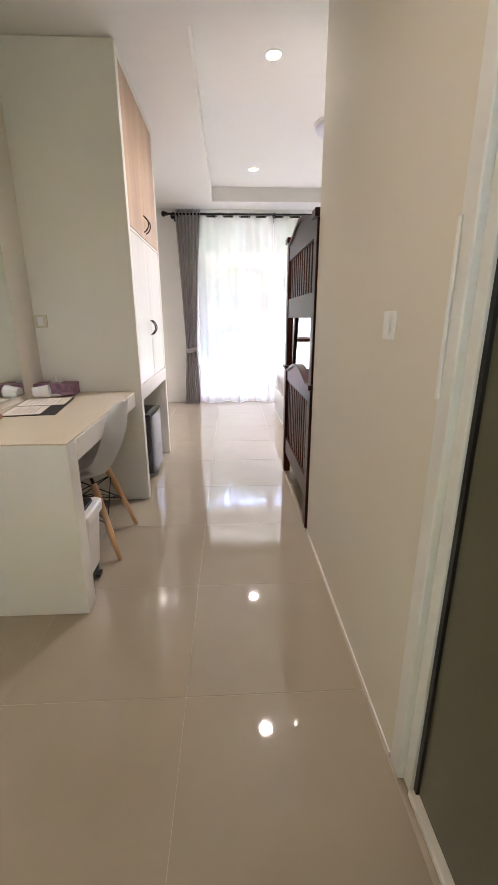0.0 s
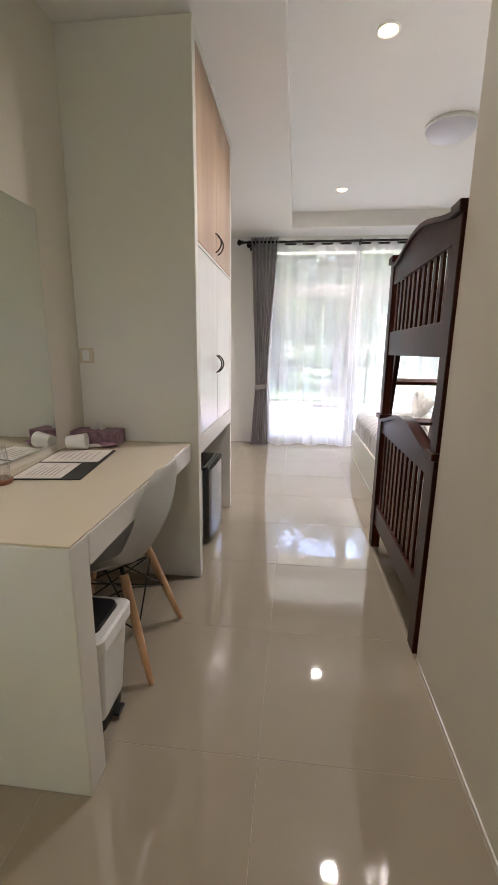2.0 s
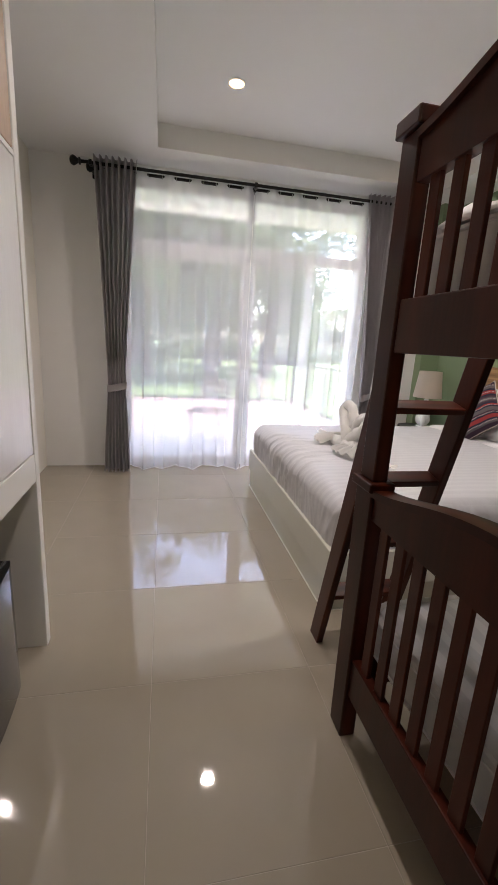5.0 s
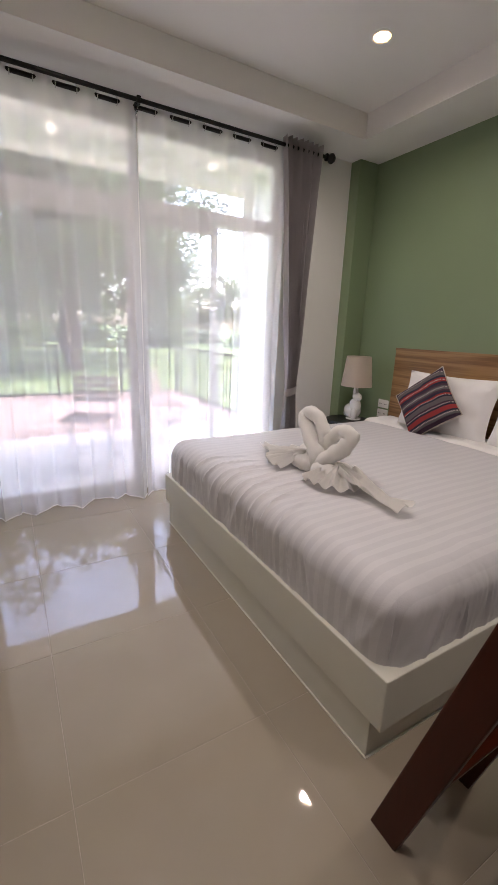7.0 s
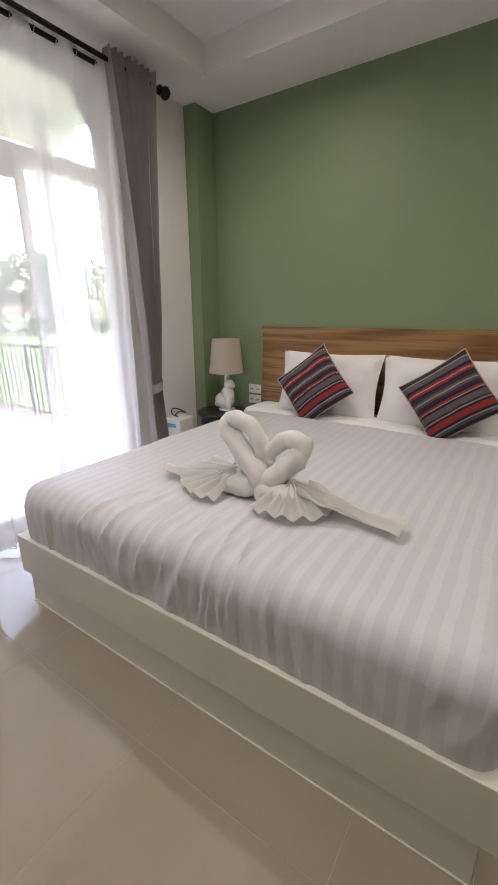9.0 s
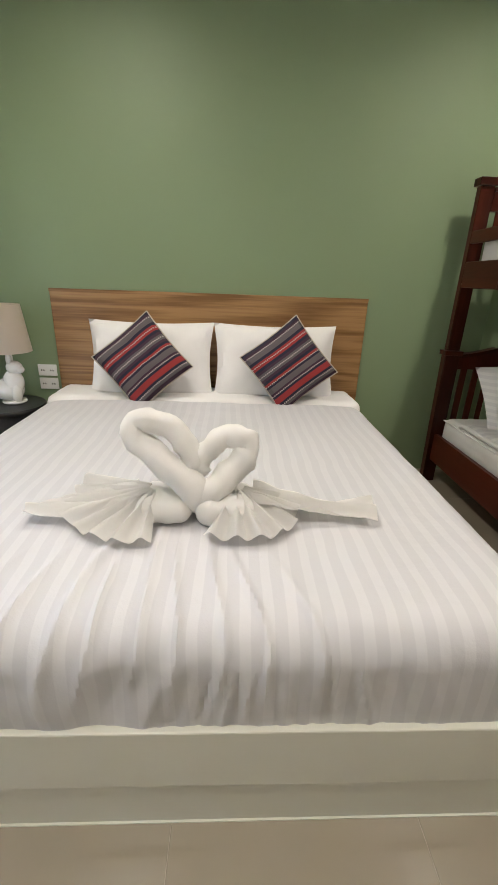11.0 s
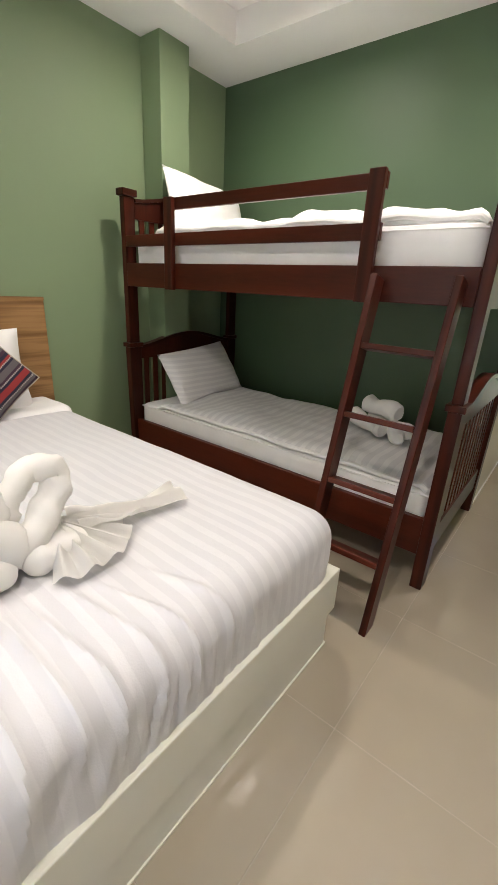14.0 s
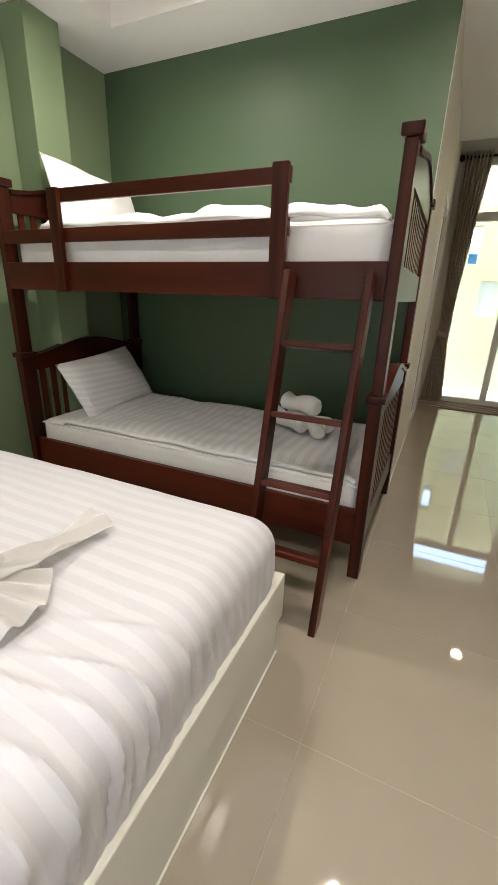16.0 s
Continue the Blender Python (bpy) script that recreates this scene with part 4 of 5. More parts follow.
def tissue_box():
    z = 0.7655
    t = thing("tissue_box", (-1.215, 3.53, z), "mauve patterned tissue box with a white tissue", "tissue box")
    b = pose(-1.215, 3.53, z, 0, 0, 4)
    part("carton", new_box(-0.118, 0.118, -0.058, 0.058, 0, 0.072, bevel=0.003, m=b), M["mauve"], t)
    bm = bmesh.new()
    sheet(bm, 14, 6, lambda u, v: b @ Vector((-0.04 + 0.08 * u, 0.012 * math.sin(u * 15) * (1 - 0.5 * v) + 0.01 * v, 0.068 + 0.045 * v * math.sin(math.pi * (0.12 + 0.76 * u)))))
    bmesh.ops.solidify(bm, geom=bm.faces[:], thickness=0.0015)
    part("tissue", bm, M["sheet"], t, "pulled-up white tissue")


tissue_box()


def toiletries():
    z = 0.7655
    c = thing("paper_cup", (-1.27, 3.40, z), "white cup lying on its side on the desk", "cup")
    bm = bmesh.new()
    lathe(bm, 0, 0, [(0.030, 0), (0.037, 0.085), (0.038, 0.088), (0.035, 0.088), (0.028, 0.006)], 24)
    bmesh.ops.transform(bm, matrix=pose(-1.285, 3.365, z + 0.039, 0, 86, 12), verts=bm.verts)
    part("body", bm, M["white_plastic"], c)
    s = thing("amenity_sachets", (-1.17, 3.455, z), "small heap of pink wrapped amenity sachets", "sachets")
    for k, (x, y, a) in enumerate(((-1.19, 3.445, 10), (-1.15, 3.46, -25), (-1.12, 3.45, 40))):
        bm = bmesh.new()
        pillow(bm, 0.075, 0.05, 0.016, n=8, seed=k)
        bmesh.ops.transform(bm, matrix=pose(x, y, z + 0.009 + 0.004 * k, 0, 0, a), verts=bm.verts)
        part("sachet", bm, M["mauve"] if k else M["paper"], s)


toiletries()


def wall_plate(name, centre, w, h, normal, kind, label, tone="white_plastic"):
    """Switch or socket plate; normal is '+x', '-x' or '-y'."""
    p = thing(name, centre, label, kind)
    rz = {"+x": 90, "-x": -90, "-y": 0, "+y": 180}[normal]
    b = Matrix.Translation(centre) @ pose(0, 0, 0, 0, 0, rz)
    part("plate", new_box(-w / 2, w / 2, -0.009, 0.0, -h / 2, h / 2, bevel=0.003, m=b), M[tone], p)
    return p, b


p, b = wall_plate("light_switch", (XC, 2.10, 1.195), 0.075, 0.075, "-x", "switch", "white square light switch on the corridor wall")
part("rocker", new_box(-0.018, 0.018, -0.013, -0.0092, -0.026, 0.026, bevel=0.002, m=b), M["white_plastic"], p)
p, b = wall_plate("wall_socket", (XL, 2.468, 0.955), 0.115, 0.075, "+x", "socket", "white double wall socket beside the desk mirror")
for dx in (-0.028, 0.028):
    for dz, dd in ((0.010, -0.007), (0.010, 0.007), (-0.010, 0.0)):
        part("hole", new_box(dx + dd - 0.003, dx + dd + 0.003, -0.0105, -0.0092, dz - 0.004, dz + 0.004, m=b), M["ink"], p)
p, b = wall_plate("light_switch", (XL, 2.464, 1.082), 0.075, 0.075, "+x", "switch", "white triple light switch beside the desk mirror")
for dz in (-0.018, 0.0, 0.018):
    part("rocker", new_box(-0.02, 0.02, -0.012, -0.0092, dz - 0.007, dz + 0.007, bevel=0.001, m=b), M["white_plastic"], p)
p, b = wall_plate("light_switch", (-1.29, 3.62, 1.20), 0.075, 0.075, "-y", "switch", "cream square wall plate in the desk niche", "desk_top")
part("rocker", new_box(-0.018, 0.018, -0.013, -0.0092, -0.026, 0.026, bevel=0.002, m=b), M["white_plastic"], p)
for zz in (0.645, 0.56):
    p, b = wall_plate("wall_socket", (XR, 6.66, zz), 0.115, 0.072, "-x", "socket", "white wall socket beside the bedside lamp")
    for dx in (-0.028, 0.028):
        for dd in (-0.007, 0.007):
            part("hole", new_box(dx + dd - 0.003, dx + dd + 0.003, -0.0105, -0.0092, -0.006, 0.004, m=b), M["ink"], p)


# ---------------------------------------------------------------- double bed
def double_bed():
    b = thing("double_bed", (1.43, 5.67, 0), "low white platform bed with a wide oak veneer headboard", "bed")
    part("plinth", new_box(0.478, XR - 0.022, 4.752, 6.515, 0, 0.1395, bevel=0.003), M["platform"], b)
    part("platform", new_box(0.472, XR - 0.022, 4.710, 6.568, 0.14, 0.318, bevel=0.004), M["platform"], b)
    part("caulk_line", new_box(0.4725, 0.4775, 4.748, 6.519, 0.0, 0.004), M["platform"], b, "thin white sealant line")
    part("caulk_line", new_box(0.478, XR - 0.03, 4.745, 4.7515, 0.0, 0.004), M["platform"], b, "thin white sealant line")
    bm = bmesh.new()
    box(bm, XR - 0.021, XR - 0.001, 4.672, 6.580, 0.32, 1.136, bevel=0.004)
    h = part("headboard", bm, M["headboard"], b, "oak veneer headboard")
    part("edge_strip", new_box(XR - 0.025, XR - 0.0215, 4.672, 6.580, 1.118, 1.136), M["headboard"], h)

    def bulge(p, n):
        return Vector((0, 0, 0.012 * noise.noise(p * 1.5)))
    part("mattress", soft_box(bmesh.new(), 0.53, 2.49, 4.755, 6.52, 0.319, 0.49, 0.05, 0.08, bulge), M["sheet"], b)
    return b


double_bed()


def duvet():
    d = thing("duvet", (1.35, 5.67, 0.31), "white satin-stripe duvet tucked over the double bed", "duvet")

    def bulge(p, n):
        side = 1.0 - abs(n.z)
        v = Vector((0, 0, 0))
        # gathers hanging down the sides
        s = p.y * 1.0 if abs(n.x) > abs(n.y) else p.x
        lean = s + 0.25 * p.z * math.sin(s * 7)
        fold = 0.6 * noise.noise(Vector((lean * 11.0, p.z * 1.6, 2.0))) + 0.9 * noise.noise(Vector((lean * 22.0, p.z * 3.0, 7.0))) + 0.5 * noise.noise(Vector((lean * 36.0, p.z * 4.0, 4.0)))
        belly = math.exp(-((p.z - 0.405) / 0.10) ** 2)
        left = 1 / (1 + math.exp(-(p.y - 5.2) * 8)) if n.x < -0.5 else 0.2
        amount = 0.0085 * side * belly * (0.7 + 0.9 * left)
        v += n * fold * amount
        gather = (1.0 - abs(noise.noise(Vector((lean * 15.0, p.z * 1.3, 11.0))))) ** 5 + 0.6 * (1.0 - abs(noise.noise(Vector((lean * 27.0, p.z * 2.0, 21.0))))) ** 5
        v += n * 0.0085 * side * gather * math.exp(-((p.z - 0.42) / 0.12) ** 2)
        # gentle swells and two long creases on top
        top = max(0.0, n.z)
        v.z += top * (0.010 * noise.noise(Vector((p.x * 2.0, p.y * 2.0, 0.5))) + 0.004 * noise.noise(Vector((p.x * 7.0, p.y * 7.0, 3.5))))
        for y0, k, w, reach in ((6.10, -0.42, 0.013, 0.80), (5.97, -0.30, 0.012, 0.86), (5.86, -0.22, 0.015, 0.95), (5.78, -0.08, 0.011, 0.85), (5.68, -0.02, 0.013, 0.98), (5.60, 0.10, 0.011, 0.94), (5.50, 0.16, 0.014, 0.98), (5.41, 0.30, 0.011, 0.86), (5.30, 0.34, 0.014, 0.80)):
            q = (p.y - y0 - k * (p.x - 0.5) - 0.02 * noise.noise(Vector((p.x * 5, y0, p.z * 5)))) / (0.9 * w)
            if p.x < reach:
                fade = min(1.0, (reach - p.x) / 0.25)
                v += (n if n.length else Vector((0, 0, 1))) * 0.0105 * math.exp(-q * q) * fade * min(1.0, max(0.0, (p.z - 0.34) / 0.12))
        edge = min(p.y - 4.73, 6.55 - p.y, (p.x - 0.49) * 1.0)
        v.z -= 0.018 * math.exp(-max(0, edge) / 0.12) * top
        return v

    part("cover", soft_box(bmesh.new(), 0.490, 2.20, 4.728, 6.552, 0.200, 0.572, 0.095, 0.0078, bulge), M["duvet"], d)

    def ripple(p, n):
        return Vector((0, 0, 0.005 * noise.noise(Vector((p.x * 8, p.y * 6, 0)))))
    bm = soft_box(bmesh.new(), 2.155, 2.492, 4.734, 6.546, 0.46, 0.576, 0.05, 0.02, ripple)
    part("turned_sheet", bm, M["sheet"], d, "smooth white turned-down sheet")


duvet()


def bed_pillow(y, w, seed):
    p = thing("pillow", (2.39, y, 0.56), "plump white cotton pillow against the headboard", "pillow", "pillows on the double bed")
    bm = bmesh.new()
    pillow(bm, w, 0.46, 0.18, 0.075, seed=seed)
    bmesh.ops.transform(bm, matrix=Matrix.Translation((2.385, y, 0.752)) @ Matrix.Rotation(radians(-76), 4, "Y") @ Matrix.Rotation(radians(90), 4, "Z"), verts=bm.verts)
    part("case", bm, M["sheet"], p)


bed_pillow(5.975, 0.74, 1.0)
bed_pillow(5.238, 0.74, 4.0)


def cushion(y, z, turn, seed):
    c = thing("cushion", (2.22, y, 0.57), "dark woven striped cushion with red bands standing on its corner", "cushion", "striped cushions on the double bed")
    m = Matrix.Translation((2.21, y, z)) @ Matrix.Rotation(radians(-72), 4, "Y") @ Matrix.Rotation(radians(turn), 4, "Z")
    bm = bmesh.new()
    pillow(bm, 0.395, 0.395, 0.155, 0.06, uv=True, seed=seed)
    bmesh.ops.transform(bm, matrix=m, verts=bm.verts)
    part("cover", bm, M["kilim"], c)
    bm = bmesh.new()
    pts = []
    for k in range(81):
        s = k / 80 * 4
        i, q = int(s) % 4, s - int(s)
        a = (-1 + 2 * q, -1), (1, -1 + 2 * q), (1 - 2 * q, 1), (-1, 1 - 2 * q)
        u, v = a[i]
        px = u * (1 - 0.06 * (1 - u * u) - 0.06 * (1 - v * v) * 0.9)
        py = v * (1 - 0.06 * (1 - v * v) - 0.06 * (1 - u * u) * 0.9)
        pts.append(m @ Vector((px * 0.199, py * 0.199, 0)))
    part("piping", tube(bm, pts, 0.004, 6, cap=False), M["piping"], c, "cream corded piping")


cushion(5.995, 0.772, 131, 2.0)
cushion(5.172, 0.778, 128, 6.0)


def spline(pts, n):
    """Smooth run through places."""
    P = [Vector(p) for p in pts]
    out = []
    for k in range(n + 1):
        s = k / n * (len(P) - 1)
        i = min(int(s), len(P) - 2)
        t = s - i
        p0, p1, p2, p3 = P[max(i - 1, 0)], P[i], P[i + 1], P[min(i + 2, len(P) - 1)]
        out.append(0.5 * ((2 * p1) + (p2 - p0) * t + (2 * p0 - 5 * p1 + 4 * p2 - p3) * t * t + (3 * p1 - p0 - 3 * p2 + p3) * t ** 3))
    return out


def towel_swan(s, yc, neck, tail_to, fan, label):
    """Towel folded into a swan: rolled neck, bunched body, pleated wing fan and a flat tail. s: +1 or -1, the side that it sits on."""
    z = 0.584
    t = thing("towel_swan", (0.93, yc, z - 0.01), label, "towel swan", "towel swans on the bed")
    pts = spline(neck, 44)
    rad = [0.041 - 0.013 * (k / 44) ** 1.4 + 0.0012 * math.sin(k * 1.3) for k in range(45)]
    rad[0], rad[-1], rad[-2] = 0.03, 0.010, 0.018
    bm = bmesh.new()
    tube(bm, pts, rad, 18)
    bm.verts.ensure_lookup_table()
    for i in range(45):
        for k in range(18):
            v = bm.verts[i * 18 + k]
            turn = i * 0.85 + s * 2 * math.pi * k / 18
            v.co += (v.co - pts[i]) * (0.085 * math.sin(turn) + 0.04 * math.sin(2.3 * turn + 1))
    for v in bm.verts:
        v.co += Vector((0.008 * noise.noise(v.co * 15), 0.008 * noise.noise(v.co * 15 + Vector((9, 0, 0))), 0.004 * noise.noise(v.co * 30)))
    part("neck", bm, M["towel"], t)
    # bunched body
    bm = bmesh.new()
    c = Vector((0.935, yc + s * 0.02, z + 0.038))
    soft_box(bm, c.x - 0.085, c.x + 0.085, c.y - 0.085, c.y + 0.085, z - 0.012, z + 0.066, 0.045, 0.012,
             lambda p, n: n * 0.010 * noise.noise(Vector((p.x * 14, p.y * 30, p.z * 8))))
    part("body", bm, M["towel"], t)
    # pleated fan
    bm = bmesh.new()
    cx, cy, a0, a1, r0, r1, pleats = fan

    def fn(u, v):
        a = radians(a0 + (a1 - a0) * u)
        zig = 0.5 - 0.5 * math.cos(2 * math.pi * (u + 0.02 * noise.noise(Vector((u * 7, s, 3)))) * pleats)
        rr = 0.02 + (r0 + (r1 - r0) * u) * v * (0.96 + 0.05 * zig + 0.10 * noise.noise(Vector((u * 6, s, 0))))
        h = z + 0.060 * (1 - v) ** 1.2 + 0.036 * zig * (0.30 + 0.70 * v) * (1 - 0.35 * v * v) + 0.004 + 0.008 * v * noise.noise(Vector((u * 4, v * 2, s)))
        return Vector((cx + rr * math.cos(a), cy + rr * math.sin(a), h))
    sheet(bm, pleats * 10, 18, fn)
    bmesh.ops.solidify(bm, geom=bm.faces[:], thickness=0.005)
    part("wing_fan", bm, M["towel"], t)
    # flat trailing end of the towel
    bm = bmesh.new()
    a, b = Vector((0.95, yc + s * 0.10, z)), Vector((*tail_to, z))
    d = (b - a)
    side = Vector((-d.y, d.x, 0)).normalized()

    def flat(u, v):
        w = 0.064 * (1 - 0.35 * u + 0.12 * math.sin(u * 9 + s)) * (v - 0.5) * 2
        fold = 0.016 * math.sin(v * 9 + u * 4) * (1 - 0.4 * u) + 0.012 * noise.noise(Vector((u * 5, v * 4, s)))
        lift = 0.035 * (1 - u) ** 2 + 0.045 * max(0.0, u - 0.62) * v
        return a + d * u + side * w + Vector((0, 0, 0.016 + max(-0.012, fold) + lift))
    sheet(bm, 26, 18, flat)
    bmesh.ops.solidify(bm, geom=bm.faces[:], thickness=0.006)
    part("tail", bm, M["towel"], t)


towel_swan(1, 5.66,
           [(0.93, 5.60, 0.615), (0.91, 5.60, 0.665), (0.925, 5.665, 0.725), (0.945, 5.735, 0.780), (0.955, 5.765, 0.825), (0.96, 5.735, 0.845), (0.96, 5.675, 0.835), (0.955, 5.625, 0.790), (0.95, 5.605, 0.735), (0.948, 5.615, 0.695)],
           (0.90, 6.06), (0.945, 5.705, 48, 184, 0.28, 0.165, 8), "white towel folded into a swan with pleated fan")
towel_swan(-1, 5.53,
           [(0.93, 5.585, 0.615), (0.915, 5.56, 0.650), (0.93, 5.51, 0.690), (0.955, 5.465, 0.735), (0.97, 5.445, 0.775), (0.975, 5.475, 0.800), (0.975, 5.525, 0.792), (0.965, 5.565, 0.758), (0.955, 5.585, 0.715), (0.95, 5.585, 0.685)],
           (0.92, 5.07), (0.945, 5.475, 148, 292, 0.155, 0.175, 7), "white towel folded into a second, smaller swan on the duvet")


# ---------------------------------------------------------------- bedside
def nightstand():
    n = thing("nightstand", (2.245, 6.79, 0), "round black bedside table beside the green pillar", "nightstand")
    part("tabletop", lathe(bmesh.new(), 2.245, 6.79, [(0.196, 0.472), (0.200, 0.478), (0.200, 0.494), (0.196, 0.50)], 40), M["black_plastic"], n)
    part("drum", lathe(bmesh.new(), 2.245, 6.79, [(0.165, 0.30), (0.17, 0.302), (0.17, 0.4715), (0.165, 0.4718)], 36), M["black_plastic"], n)
    for k in range(3):
        a = radians(30 + 120 * k)
        part("leg", tube(bmesh.new(), [(2.245 + 0.13 * math.cos(a), 6.79 + 0.13 * math.sin(a), 0.30), (2.245 + 0.165 * math.cos(a), 6.79 + 0.165 * math.sin(a), 0.0)], [0.016, 0.011], 10), M["black_plastic"], n)


nightstand()


def table_lamp():
    """Lamp with a seated-animal ceramic base and a drum shade."""
    x, y, z = 2.275, 6.765, 0.5005
    t = thing("table_lamp", (x, y, z), "white ceramic animal table lamp with a beige drum shade", "lamp")
    bm = bmesh.new()
    lathe(bm, x, y, [(0.055, z), (0.066, z + 0.008), (0.064, z + 0.018), (0.03, z + 0.02)], 24)
    # haunches, body, chest, head, ears and a tail as one modelled form
    def blob(cx, cy, cz, rx, ry, rz):
        r = bmesh.ops.create_icosphere(bm, subdivisions=3, radius=1.0)
        for v in r["verts"]:
            k = 1 + 0.06 * noise.noise(v.co * 3.0)
            v.co = Vector((cx + v.co.x * rx * k, cy + v.co.y * ry * k, cz + v.co.z * rz * k))
    blob(x, y + 0.020, z + 0.078, 0.066, 0.082, 0.070)
    blob(x - 0.01, y - 0.018, z + 0.125, 0.048, 0.055, 0.075)
    blob(x - 0.032, y - 0.035, z + 0.070, 0.028, 0.030, 0.068)
    blob(x - 0.012, y - 0.034, z + 0.208, 0.036, 0.045, 0.040)
    blob(x - 0.020, y - 0.066, z + 0.200, 0.020, 0.026, 0.021)
    blob(x, y - 0.012, z + 0.255, 0.012, 0.016, 0.045)
    blob(x - 0.026, y - 0.016, z + 0.252, 0.012, 0.016, 0.043)
    blob(x + 0.006, y + 0.098, z + 0.045, 0.024, 0.026, 0.030)
    tube(bm, [(x, y, z + 0.15), (x, y, z + 0.30)], 0.011, 10)
    part("base", bm, M["ceramic"], t)
    bm = bmesh.new()
    n = 36
    lo = [bm.verts.new((x + 0.133 * math.cos(2 * math.pi * k / n), y + 0.133 * math.sin(2 * math.pi * k / n), z + 0.298)) for k in range(n)]
    hi = [bm.verts.new((x + 0.104 * math.cos(2 * math.pi * k / n), y + 0.104 * math.sin(2 * math.pi * k / n), z + 0.552)) for k in range(n)]
    for k in range(n):
        bm.faces.new((lo[k], lo[(k + 1) % n], hi[(k + 1) % n], hi[k]))
    bmesh.ops.solidify(bm, geom=bm.faces[:], thickness=0.003)
    part("shade", bm, M["shade"], t, "beige fabric drum shade")
    part("socket", tube(bmesh.new(), [(x, y, z + 0.30), (x, y, z + 0.37)], 0.016, 12), M["black_plastic"], t)


table_lamp()


def heater_box():
    a = thing("appliance_box", (2.07, 7.04, 0), "small white appliance with a black cable beside the nightstand", "appliance")
    part("body", new_box(1.92, 2.085, 6.95, 7.11, 0.0, 0.470, bevel=0.012, seg=3), M["white_plastic"], a)
    part("label", new_box(1.917, 1.92, 6.99, 7.07, 0.40, 0.43), M["teal"], a, "teal label")
    pts = spline([(1.98, 7.02, 0.474), (1.94, 7.04, 0.50), (1.98, 7.07, 0.53), (2.04, 7.05, 0.515), (2.06, 7.01, 0.49), (2.02, 6.99, 0.505), (1.97, 6.99, 0.52), (1.96, 7.03, 0.49)], 60)
    part("cable", tube(bmesh.new(), pts, 0.0045, 6), M["black_plastic"], a, "coiled black cable")


heater_box()


# ---------------------------------------------------------------- bunk bed
BX0, BX1 = 0.288, 2.385     # foot end and head end, outer faces
BY0, BY1 = 3.135, 4.214     # back and front, outer faces
PT, PW = 0.052, 0.092       # post size along x and y


